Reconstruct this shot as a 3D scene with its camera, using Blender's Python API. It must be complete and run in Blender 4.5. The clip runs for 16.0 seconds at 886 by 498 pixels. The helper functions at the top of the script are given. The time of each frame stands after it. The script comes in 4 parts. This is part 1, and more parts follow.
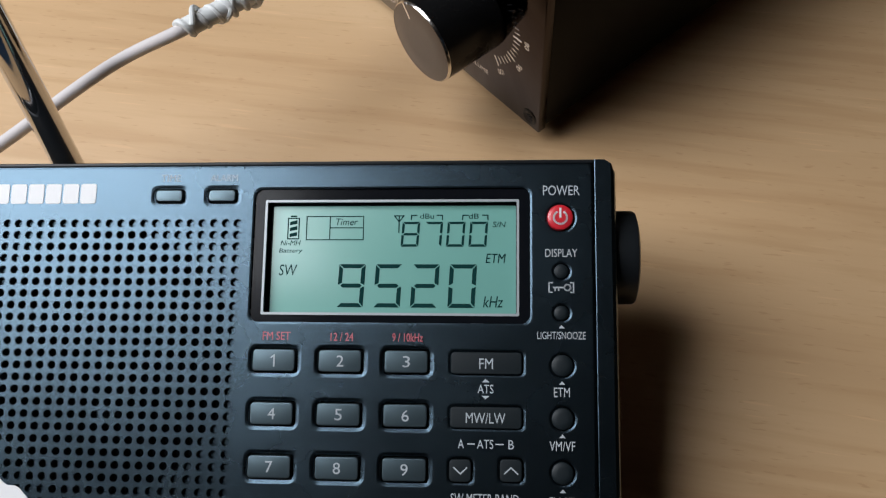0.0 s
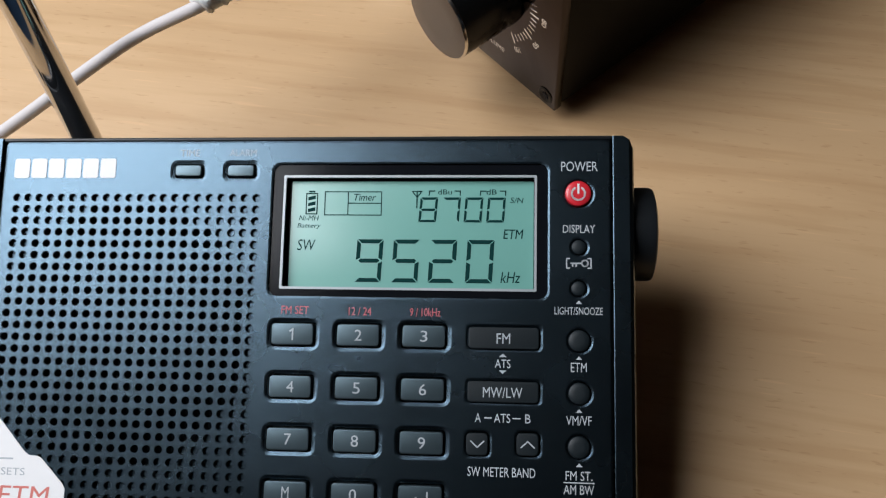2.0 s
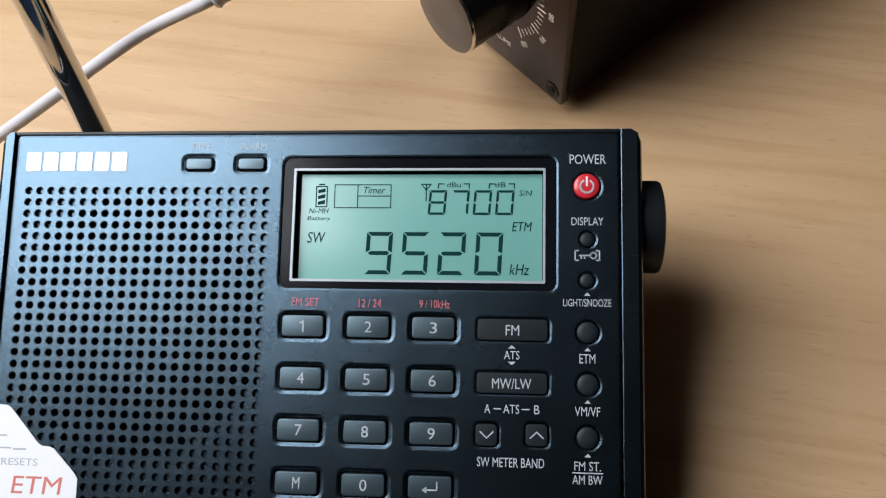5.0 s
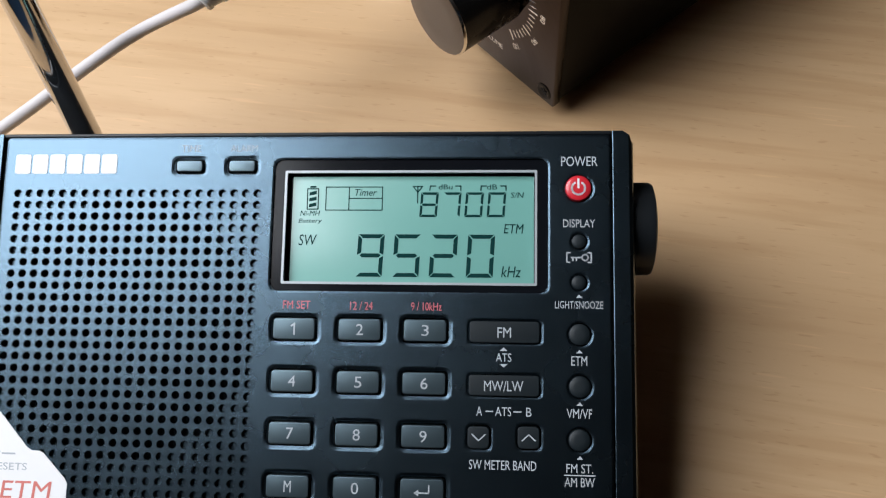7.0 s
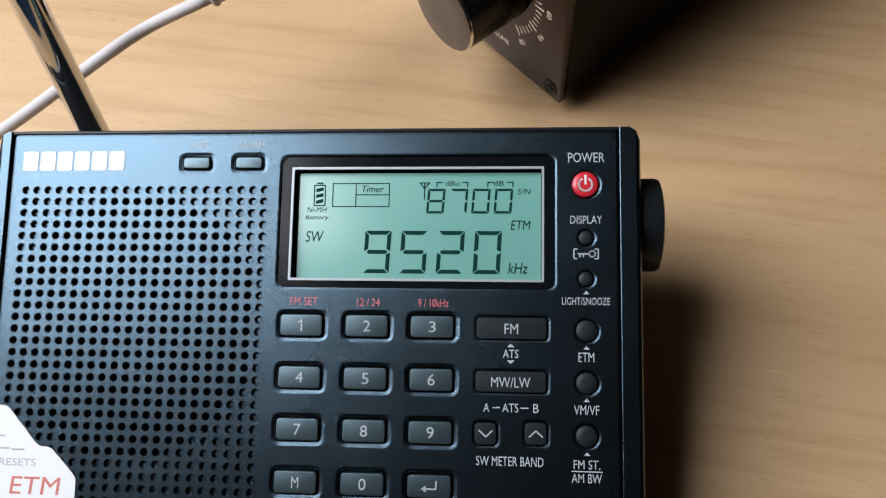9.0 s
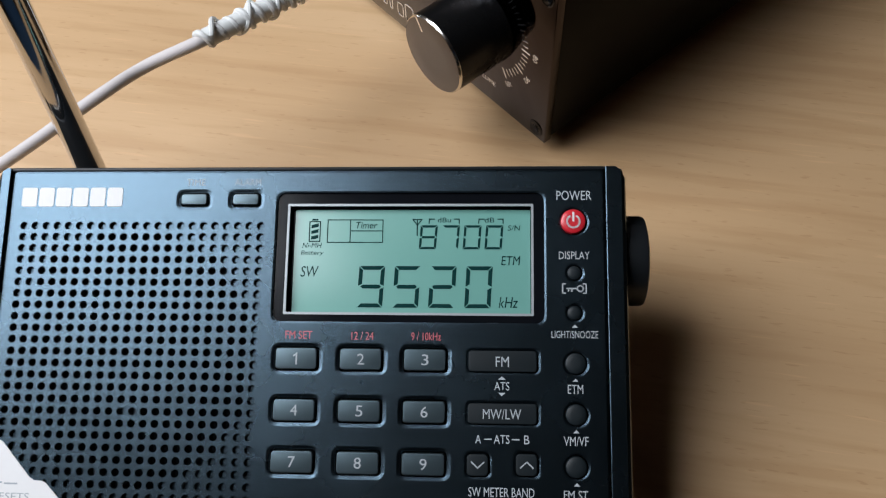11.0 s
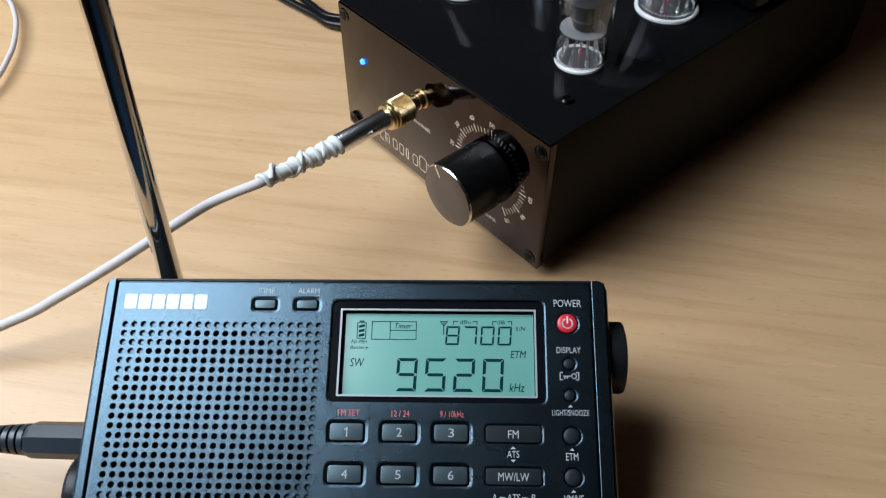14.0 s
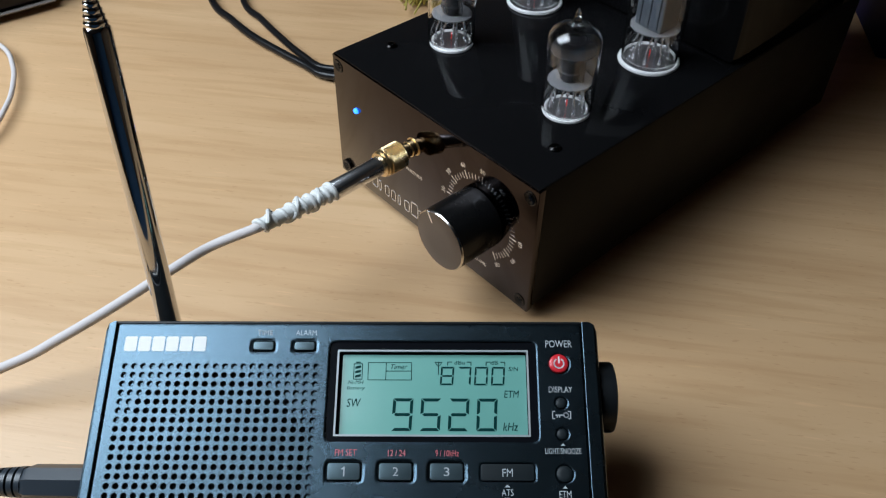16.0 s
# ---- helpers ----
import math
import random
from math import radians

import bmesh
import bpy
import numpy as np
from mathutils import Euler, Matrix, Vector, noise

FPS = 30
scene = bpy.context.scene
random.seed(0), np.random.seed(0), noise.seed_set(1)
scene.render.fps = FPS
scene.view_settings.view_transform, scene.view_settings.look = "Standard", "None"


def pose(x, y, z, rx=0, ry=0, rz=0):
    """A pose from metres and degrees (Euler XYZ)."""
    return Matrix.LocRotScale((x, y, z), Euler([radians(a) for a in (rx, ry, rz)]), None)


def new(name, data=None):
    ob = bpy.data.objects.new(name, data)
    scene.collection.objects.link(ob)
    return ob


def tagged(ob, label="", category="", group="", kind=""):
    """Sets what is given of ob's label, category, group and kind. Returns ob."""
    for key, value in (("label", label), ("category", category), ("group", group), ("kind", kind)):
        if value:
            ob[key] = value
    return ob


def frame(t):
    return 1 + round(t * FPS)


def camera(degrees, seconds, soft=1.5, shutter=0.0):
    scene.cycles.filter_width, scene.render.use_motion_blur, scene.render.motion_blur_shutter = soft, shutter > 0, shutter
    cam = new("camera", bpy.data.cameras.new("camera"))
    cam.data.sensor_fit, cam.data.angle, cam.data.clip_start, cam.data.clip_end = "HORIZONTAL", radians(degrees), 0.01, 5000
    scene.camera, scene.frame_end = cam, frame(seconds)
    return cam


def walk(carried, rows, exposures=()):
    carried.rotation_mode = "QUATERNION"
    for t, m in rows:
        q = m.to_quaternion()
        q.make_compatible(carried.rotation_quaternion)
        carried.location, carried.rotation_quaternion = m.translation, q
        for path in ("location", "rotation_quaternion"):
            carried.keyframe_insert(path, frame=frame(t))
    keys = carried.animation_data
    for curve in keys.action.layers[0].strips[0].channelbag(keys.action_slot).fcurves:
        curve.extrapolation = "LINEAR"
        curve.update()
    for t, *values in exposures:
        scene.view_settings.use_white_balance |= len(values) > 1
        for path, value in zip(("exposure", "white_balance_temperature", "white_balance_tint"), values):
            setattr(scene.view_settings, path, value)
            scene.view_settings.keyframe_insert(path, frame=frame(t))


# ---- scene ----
# ---- camera ----
# one fitted unit is a shade under a millimetre (the radio is 135 mm wide)
U = 0.00095
K = 0.95
cam = camera(55.72, 16.0, soft=1.25)
PATH = [
    (0, 0.04178, -0.06818, 0.19124, 31.504, 3.006, 2.544),
    (0.5, 0.04170, -0.06840, 0.19088, 31.136, 3.181, 2.625),
    (1, 0.04100, -0.06903, 0.19039, 31.146, 3.225, 2.808),
    (1.5, 0.04032, -0.06920, 0.19029, 30.897, 3.350, 2.924),
    (2, 0.04000, -0.07003, 0.19097, 30.438, 3.355, 3.095),
    (2.5, 0.03961, -0.07049, 0.19103, 30.246, 3.388, 3.106),
    (3, 0.03959, -0.07060, 0.19059, 30.194, 3.578, 3.195),
    (3.5, 0.03952, -0.07090, 0.19104, 30.043, 3.674, 3.213),
    (6, 0.03821, -0.07163, 0.19161, 30.389, 3.169, 2.978),
    (6.5, 0.03911, -0.07100, 0.19077, 30.392, 3.090, 2.778),
    (7, 0.03885, -0.07126, 0.19132, 30.351, 3.103, 2.815),
    (7.5, 0.03832, -0.07112, 0.19159, 30.210, 3.291, 2.947),
    (8, 0.03883, -0.07106, 0.19131, 30.029, 3.441, 2.922),
    (10.5, 0.03665, -0.07304, 0.19315, 30.837, 3.231, 2.946),
    (11, 0.03590, -0.07429, 0.19519, 32.665, 2.111, 2.234),
    (11.5, 0.03549, -0.07579, 0.19769, 34.138, 1.726, 1.908),
    (12, 0.03473, -0.07945, 0.20201, 36.399, 1.282, 1.560),
    (12.5, 0.03359, -0.08872, 0.21005, 38.916, 1.221, 1.721),
    (13, 0.03129, -0.09849, 0.21808, 40.123, 1.088, 1.932),
    (13.5, 0.02757, -0.10549, 0.22236, 41.010, 0.729, 1.748),
    (14, 0.02493, -0.11055, 0.22727, 42.540, 0.146, 1.463),
    (14.5, 0.02288, -0.11541, 0.23037, 43.481, -0.023, 1.219),
    (15, 0.02246, -0.11563, 0.23111, 44.058, -0.360, 0.742),
    (15.5, 0.02178, -0.11594, 0.23029, 44.971, -0.485, 0.730),
    (16, 0.02204, -0.11624, 0.23125, 45.796, -0.577, 0.576),
]
EXPOSURES = [(0, -0.33, 6730, 10.9), (1.5, -0.27, 6730, 10.9), (2.5, -0.07, 6700, 10.9), (3.5, -0.01, 6680, 10.9), (8, 0.01, 6660, 10.9), (10.5, -0.11, 6660, 10.9), (11.5, -0.35, 6630, 10.9), (12.5, 0.1, 6400, 9.5), (13.5, 0.06, 6230, 7.0), (14.5, -0.17, 6190, 6.3), (16, -0.25, 6120, 5.0)]
walk(cam, [(t, pose(x, y, z, rx, ry, rz)) for t, x, y, z, rx, ry, rz in PATH], EXPOSURES)

# ---- world and light ----
world = bpy.data.worlds.new("sky")
scene.world = world
world.use_nodes = True
wn = world.node_tree.nodes
sky = wn.new("ShaderNodeTexSky")
sky.sky_type, sky.sun_disc = "NISHITA", False
sky.sun_elevation, sky.sun_rotation = radians(48), radians(200)
wn["Background"].inputs["Strength"].default_value = 0.08
world.node_tree.links.new(sky.outputs["Color"], wn["Background"].inputs["Color"])

# unseen assumed attic: roof slopes up from the left, roof window over the table
ROOF = Matrix.Translation((-0.28, 0.0, 0.56)) @ Matrix.Rotation(radians(-30), 4, "Y")
SKYLIGHT = dict(x0=-0.46, x1=0.15, y0=-0.17, y1=0.30, deep=0.10)


def area_lamp(name, m, sx, sy, power, col):
    data = bpy.data.lights.new(name, "AREA")
    data.shape, data.size, data.size_y, data.energy, data.color = "RECTANGLE", sx, sy, power, col
    ob = new(name, data)
    ob.matrix_world = m
    return ob


L = SKYLIGHT
LX, LY = (L["x0"] + L["x1"]) / 2, (L["y0"] + L["y1"]) / 2
area_lamp("skylight_lamp", ROOF @ Matrix.Translation((LX, LY, L["deep"])), L["x1"] - L["x0"], L["y1"] - L["y0"], 9.3, (0.90, 0.96, 1.04))


# ---- materials ----
def surf(name, col, rough=0.5, metal=0.0, var=0.12, scale=60.0, grain=900.0, bump=0.0, coat=0.0, rvar=0.08, spec=0.5):
    """A plain surface with colour drift, a fine grain and slightly uneven gloss."""
    m = bpy.data.materials.new(name)
    m.use_nodes = True
    nt = m.node_tree
    b = nt.nodes["Principled BSDF"]
    tc = nt.nodes.new("ShaderNodeTexCoord")
    n1, n2 = nt.nodes.new("ShaderNodeTexNoise"), nt.nodes.new("ShaderNodeTexNoise")
    n1.inputs["Scale"].default_value, n1.inputs["Detail"].default_value = scale, 5
    n2.inputs["Scale"].default_value, n2.inputs["Detail"].default_value = grain, 2
    for n in (n1, n2):
        nt.links.new(tc.outputs["Object"], n.inputs["Vector"])
    mix = nt.nodes.new("ShaderNodeMix")
    mix.data_type, mix.blend_type = "RGBA", "MIX"
    add = nt.nodes.new("ShaderNodeMath")
    add.operation = "MULTIPLY_ADD"
    nt.links.new(n2.outputs["Fac"], add.inputs[0])
    add.inputs[1].default_value = 0.4
    nt.links.new(n1.outputs["Fac"], add.inputs[2])
    sub = nt.nodes.new("ShaderNodeMath")
    sub.operation = "SUBTRACT"
    nt.links.new(add.outputs[0], sub.inputs[0])
    sub.inputs[1].default_value = 0.2
    nt.links.new(sub.outputs[0], mix.inputs["Factor"])
    mix.inputs["A"].default_value = (*[c * (1 - var) for c in col], 1)
    mix.inputs["B"].default_value = (*[min(1, c * (1 + var)) for c in col], 1)
    nt.links.new(mix.outputs["Result"], b.inputs["Base Color"])
    mr = nt.nodes.new("ShaderNodeMapRange")
    mr.inputs["To Min"].default_value, mr.inputs["To Max"].default_value = max(0.02, rough - rvar), rough + rvar
    nt.links.new(n1.outputs["Fac"], mr.inputs["Value"])
    nt.links.new(mr.outputs["Result"], b.inputs["Roughness"])
    b.inputs["Metallic"].default_value = metal
    b.inputs["Specular IOR Level"].default_value = spec
    b.inputs["Coat Weight"].default_value = coat
    b.inputs["Coat Roughness"].default_value = 0.06
    if bump:
        bp = nt.nodes.new("ShaderNodeBump")
        bp.inputs["Strength"].default_value, bp.inputs["Distance"].default_value = bump, 0.0002
        nt.links.new(n2.outputs["Fac"], bp.inputs["Height"])
        nt.links.new(bp.outputs["Normal"], b.inputs["Normal"])
    return m


def glass(name, col=(1, 1, 1), rough=0.0, ior=1.46):
    m = bpy.data.materials.new(name)
    m.use_nodes = True
    b = m.node_tree.nodes["Principled BSDF"]
    b.inputs["Base Color"].default_value = (*col, 1)
    b.inputs["Roughness"].default_value = rough
    b.inputs["Transmission Weight"].default_value = 1
    b.inputs["IOR"].default_value = ior
    return m


def glow(name, col, strength):
    m = surf(name, col, 0.3)
    b = m.node_tree.nodes["Principled BSDF"]
    b.inputs["Emission Color"].default_value = (*col, 1)
    b.inputs["Emission Strength"].default_value = strength
    return m


def wood(name):
    """Light beech veneer: long soft grain and short dark flecks, running along x."""
    m = bpy.data.materials.new(name)
    m.use_nodes = True
    nt = m.node_tree
    b = nt.nodes["Principled BSDF"]
    tc = nt.nodes.new("ShaderNodeTexCoord")

    turned = nt.nodes.new("ShaderNodeMapping")
    turned.inputs["Rotation"].default_value = (0, 0, radians(8))
    nt.links.new(tc.outputs["Object"], turned.inputs["Vector"])

    def layer(scale, detail, sx, sy, warp=0.0):
        mp = nt.nodes.new("ShaderNodeMapping")
        mp.inputs["Scale"].default_value = (sx, sy, 1)
        nt.links.new(turned.outputs["Vector"], mp.inputs["Vector"])
        n = nt.nodes.new("ShaderNodeTexNoise")
        n.inputs["Scale"].default_value, n.inputs["Detail"].default_value = scale, detail
        n.inputs["Distortion"].default_value = warp
        nt.links.new(mp.outputs["Vector"], n.inputs["Vector"])
        return n

    def ramp(src, stops):
        r = nt.nodes.new("ShaderNodeValToRGB")
        e = r.color_ramp.elements
        while len(e) < len(stops):
            e.new(0.5)
        for el, (p, c) in zip(e, stops):
            el.position, el.color = p, (*c, 1)
        nt.links.new(src.outputs["Fac"], r.inputs["Fac"])
        return r

    def mul(a, c, blend="MULTIPLY", fac=1.0):
        x = nt.nodes.new("ShaderNodeMix")
        x.data_type, x.blend_type = "RGBA", blend
        x.inputs["Factor"].default_value = fac
        nt.links.new(a, x.inputs["A"])
        nt.links.new(c, x.inputs["B"])
        return x.outputs["Result"]

    broad = ramp(layer(1.0, 5, 4.5, 30, 0.5), [(0.28, (0.53, 0.335, 0.177)), (0.5, (0.58, 0.372, 0.199)), (0.72, (0.632, 0.420, 0.234))])
    streak = ramp(layer(1.0, 4, 16, 210, 0.3), [(0.34, (0.91, 0.88, 0.84)), (0.52, (1, 1, 1)), (0.72, (1.0, 1.0, 1.0))])
    fleck = ramp(layer(1.0, 1, 230, 1250), [(0.24, (0.76, 0.67, 0.58)), (0.335, (1, 1, 1)), (1.0, (1, 1, 1))])
    pale = ramp(layer(1.0, 1, 60, 900), [(0.0, (1, 1, 1)), (0.67, (1, 1, 1)), (0.77, (1.09, 1.085, 1.08))])
    c = mul(mul(mul(broad.outputs["Color"], streak.outputs["Color"]), fleck.outputs["Color"], fac=0.44), pale.outputs["Color"])
    nt.links.new(c, b.inputs["Base Color"])
    bp = nt.nodes.new("ShaderNodeBump")
    bp.inputs["Strength"].default_value, bp.inputs["Distance"].default_value = 0.15, 0.0003
    nt.links.new(layer(1.0, 3, 40, 900).outputs["Fac"], bp.inputs["Height"])
    nt.links.new(bp.outputs["Normal"], b.inputs["Normal"])
    b.inputs["Roughness"].default_value = 0.38
    return m


BEECH = wood("beech_veneer")
PLASTIC = surf("radio_black_plastic", (0.010, 0.012, 0.014), 0.40, spec=0.3, var=0.10, grain=5200, bump=0.10)
PANEL = surf("radio_panel_metal_paint", (0.059, 0.089, 0.113), 0.27, 1.0, var=0.12, grain=6500, bump=0.14, rvar=0.03)
KEYCAP = surf("grey_key_plastic", (0.080, 0.115, 0.133), 0.36, 0.8, var=0.08, grain=4000, bump=0.05, rvar=0.04)
DARKKEY = surf("dark_rubber_key", (0.008, 0.013, 0.016), 0.5, spec=0.3, var=0.08, grain=4000)
HOLE = surf("speaker_cloth", (0.030, 0.033, 0.040), 0.8)
GLOSS = surf("gloss_black_bezel", (0.005, 0.006, 0.008), 0.16, spec=0.14, var=0.1, rvar=0.04)
RED = surf("red_key_plastic", (0.62, 0.022, 0.034), 0.30, var=0.08, coat=0.2)
INK = surf("white_print", (0.44, 0.48, 0.51), 0.6, spec=0.2, var=0.05)
DIMINK = surf("grey_print", (0.40, 0.43, 0.46), 0.55, var=0.05)
REDINK = surf("red_print", (0.56, 0.11, 0.13), 0.6, var=0.06)
LCDMAT = surf("lcd_glass", (0.175, 0.420, 0.365), 0.30, spec=0.85, var=0.03, scale=30, rvar=0.03)
LCDINK = surf("lcd_segment", (0.005, 0.036, 0.034), 0.8, spec=0.05, var=0.05)
SILVER = surf("silver_line", (0.42, 0.45, 0.47), 0.40, 0.3, var=0.05)
STICKER = surf("white_sticker", (0.80, 0.79, 0.79), 0.5, var=0.03)
CHROME = surf("chrome", (0.62, 0.63, 0.65), 0.07, 1.0, var=0.03, rvar=0.03)
DARKCHROME = surf("dark_chrome", (0.80, 0.82, 0.86), 0.26, 1.0, var=0.05, rvar=0.04)
GOLD = surf("gold_plate", (0.66, 0.49, 0.26), 0.27, 1.0, var=0.08, rvar=0.07)
WHITEPVC = surf("white_cable_pvc", (0.62, 0.575, 0.565), 0.6, spec=0.3, var=0.05)
TAPE = surf("white_rubber_wrap", (0.74, 0.75, 0.74), 0.5, var=0.06)
BLACKPVC = surf("black_cable_pvc", (0.008, 0.008, 0.009), 0.30, spec=0.3, var=0.15)
PLUG = surf("black_plug_rubber", (0.026, 0.034, 0.044), 0.34, var=0.12)
AMPFRONT = surf("dark_anodised_front", (0.052, 0.043, 0.043), 0.07, 1.0, var=0.06, grain=3000, bump=0.01, rvar=0.02)
ETCH = surf("etched_bare_metal", (0.88, 0.88, 0.90), 0.24, 1.0, var=0.04)
AMPBODY = surf("black_powder_coat", (0.005, 0.0045, 0.0045), 0.36, var=0.12, grain=2600, bump=0.06, spec=0.09)
AMPTOP = surf("gloss_black_top", (0.005, 0.005, 0.0055), 0.06, var=0.1, rvar=0.015, spec=0.11)
KNOBSIDE = surf("black_anodised_knob", (0.018, 0.018, 0.019), 0.26, 0.7, var=0.1)
KNOBFACE = surf("brushed_knob_face", (0.14, 0.125, 0.115), 0.30, 0.9, var=0.12, grain=2600, bump=0.1)
RIM = surf("polished_rim", (0.80, 0.77, 0.74), 0.18, 1.0, var=0.05)
SCREW = surf("black_screw", (0.035, 0.034, 0.034), 0.24, 1.0, var=0.1)
RUBBER = surf("rubber_foot", (0.02, 0.02, 0.02), 0.7)
GLASS = glass("tube_glass")
MICA = surf("mica", (0.115, 0.115, 0.12), 0.5, var=0.1)
CERAMIC = surf("white_ceramic", (0.60, 0.59, 0.59), 0.35, var=0.04)
PLATE = surf("grey_plate_metal", (0.028, 0.028, 0.031), 0.5, 0.3, var=0.25)
SOCKETCORE = surf("grey_socket_core", (0.035, 0.032, 0.034), 0.35, var=0.3, scale=400)
PLATEGREY = surf("light_plate_metal", (0.085, 0.095, 0.11), 0.4, 0.5, var=0.15)
PIN = surf("tinned_pin", (0.80, 0.79, 0.80), 0.20, 0.9)
GETTER = glass("getter_flash", (0.34, 0.34, 0.35), 0.12, 1.04)
HEATER = glow("heater", (0.6, 0.03, 0.025), 0.2)
LED = glow("blue_led", (0.03, 0.16, 1.0), 5.0)
# wall and ceiling tones out of view, set to level the bounce light
WALL = surf("warm_bounce_wall", (0.38, 0.25, 0.15), 0.8, var=0.04, scale=3, grain=200)
# invented blue for the unseen south wall, to tint reflections in the metal
BLUEREFLECTOR = surf("blue_reflection_tint", (0.20, 0.42, 0.75), 0.8, var=0.05, scale=3, grain=200)
CEILING = surf("bounce_ceiling", (0.13, 0.122, 0.115), 0.85, var=0.04, scale=3, grain=200)
# floor is out of view; dark blue chosen for what the aerial mirrors
FLOORTINT = surf("blue_floor_tint", (0.035, 0.065, 0.13), 0.9, var=0.2, scale=8)
WINFRAME = surf("white_frame_paint", (0.75, 0.75, 0.74), 0.4)


# ---- building helpers ----
def finish(ob, bm, material, smooth=None):
    bmesh.ops.recalc_face_normals(bm, faces=bm.faces)
    bm.to_mesh(ob.data)
    bm.free()
    ob.data.materials.append(material)
    if smooth is not None:
        ob.data.polygons.foreach_set("use_smooth", [True] * len(ob.data.polygons))
        if smooth < 180:
            ob.data.set_sharp_from_angle(angle=radians(smooth))
    return ob


def part(name, bm, material, parent, label="", smooth=35):
    ob = new(name, bpy.data.meshes.new(name))
    finish(ob, bm, material, smooth)
    ob.parent = parent
    return tagged(ob, label)


def thing(name, m, label, category, group="", kind=""):
    ob = new(name)
    ob.empty_display_size = 0.01
    ob.matrix_world = m
    return tagged(ob, label, category, group, kind)


def solid(name, bm, material, label, category, kind="", smooth=35):
    ob = new(name, bpy.data.meshes.new(name))
    finish(ob, bm, material, smooth)
    return tagged(ob, label, category, "", kind)


def rrect(x0, y0, x1, y1, r, n=5):
    pts = []
    r = min(r, (x1 - x0) / 2 - 1e-6, (y1 - y0) / 2 - 1e-6)
    for cx, cy, a in ((x1 - r, y1 - r, 0), (x0 + r, y1 - r, 90), (x0 + r, y0 + r, 180), (x1 - r, y0 + r, 270)):
        for k in range(n + 1):
            t = radians(a + 90 * k / n)
            pts.append((cx + r * math.cos(t), cy + r * math.sin(t)))
    return pts


def ring(cx, cy, r, n=28):
    return [(cx + r * math.cos(2 * math.pi * k / n), cy + r * math.sin(2 * math.pi * k / n)) for k in range(n)]


def loft(bm, loops, start=False, end=True, closed=True):
    """Skin between loops of equal count."""
    rows = [[bm.verts.new(p) for p in loop] for loop in loops]
    for a, b in zip(rows, rows[1:]):
        n = len(a)
        for k in range(n if closed else n - 1):
            bm.faces.new((a[k], a[(k + 1) % n], b[(k + 1) % n], b[k]))
    if start:
        bm.faces.new(rows[0][::-1])
    if end:
        bm.faces.new(rows[-1])
    return bm


def lathe(profile, n=40, m=None, caps=True):
    """Turned body about z from (radius, height) pairs."""
    bm = bmesh.new()
    loft(bm, [[(r * math.cos(2 * math.pi * k / n), r * math.sin(2 * math.pi * k / n), z) for k in range(n)] for r, z in profile], caps, caps)
    if m:
        bm.transform(m)
    return bm


def box(x0, y0, z0, x1, y1, z1, bevel=0.0, seg=2, m=None):
    bm = bmesh.new()
    bmesh.ops.create_cube(bm, size=1)
    bm.transform(Matrix.Translation(((x0 + x1) / 2, (y0 + y1) / 2, (z0 + z1) / 2)) @ Matrix.Diagonal((x1 - x0, y1 - y0, z1 - z0, 1)))
    if bevel:
        bmesh.ops.bevel(bm, geom=bm.edges[:], offset=bevel, segments=seg, profile=0.5, affect="EDGES")
    if m:
        bm.transform(m)
    return bm


def spline(points, n=14):
    """Catmull-Rom points through the given ones."""
    p = [Vector(q) for q in points]
    p = [2 * p[0] - p[1]] + p + [2 * p[-1] - p[-2]]
    out = []
    for i in range(1, len(p) - 2):
        a, b, c, d = p[i - 1 : i + 3]
        for k in range(n):
            t = k / n
            out.append(0.5 * (2 * b + (c - a) * t + (2 * a - 5 * b + 4 * c - d) * t * t + (3 * b - a - 3 * c + d) * t**3))
    return out + [p[-2]]


def tube(points, radius, n=14, bm=None, caps=True):
    """Round cord along points; radius is a number or one per point."""
    bm = bm or bmesh.new()
    loops, side = [], None
    for i, q in enumerate(points):
        d = (points[min(i + 1, len(points) - 1)] - points[max(i - 1, 0)]).normalized()
        if side is None:
            side = d.orthogonal().normalized()
        side = (side - d * side.dot(d)).normalized()
        up = d.cross(side)
        r = radius[i] if isinstance(radius, list) else radius
        loops.append([q + r * (math.cos(2 * math.pi * k / n) * side + math.sin(2 * math.pi * k / n) * up) for k in range(n)])
    return loft(bm, loops, caps, caps)


def along(a, b):
    """Pose at a with z towards b."""
    a, b = Vector(a), Vector(b)
    return Matrix.Translation(a) @ (b - a).to_track_quat("Z", "Y").to_matrix().to_4x4()


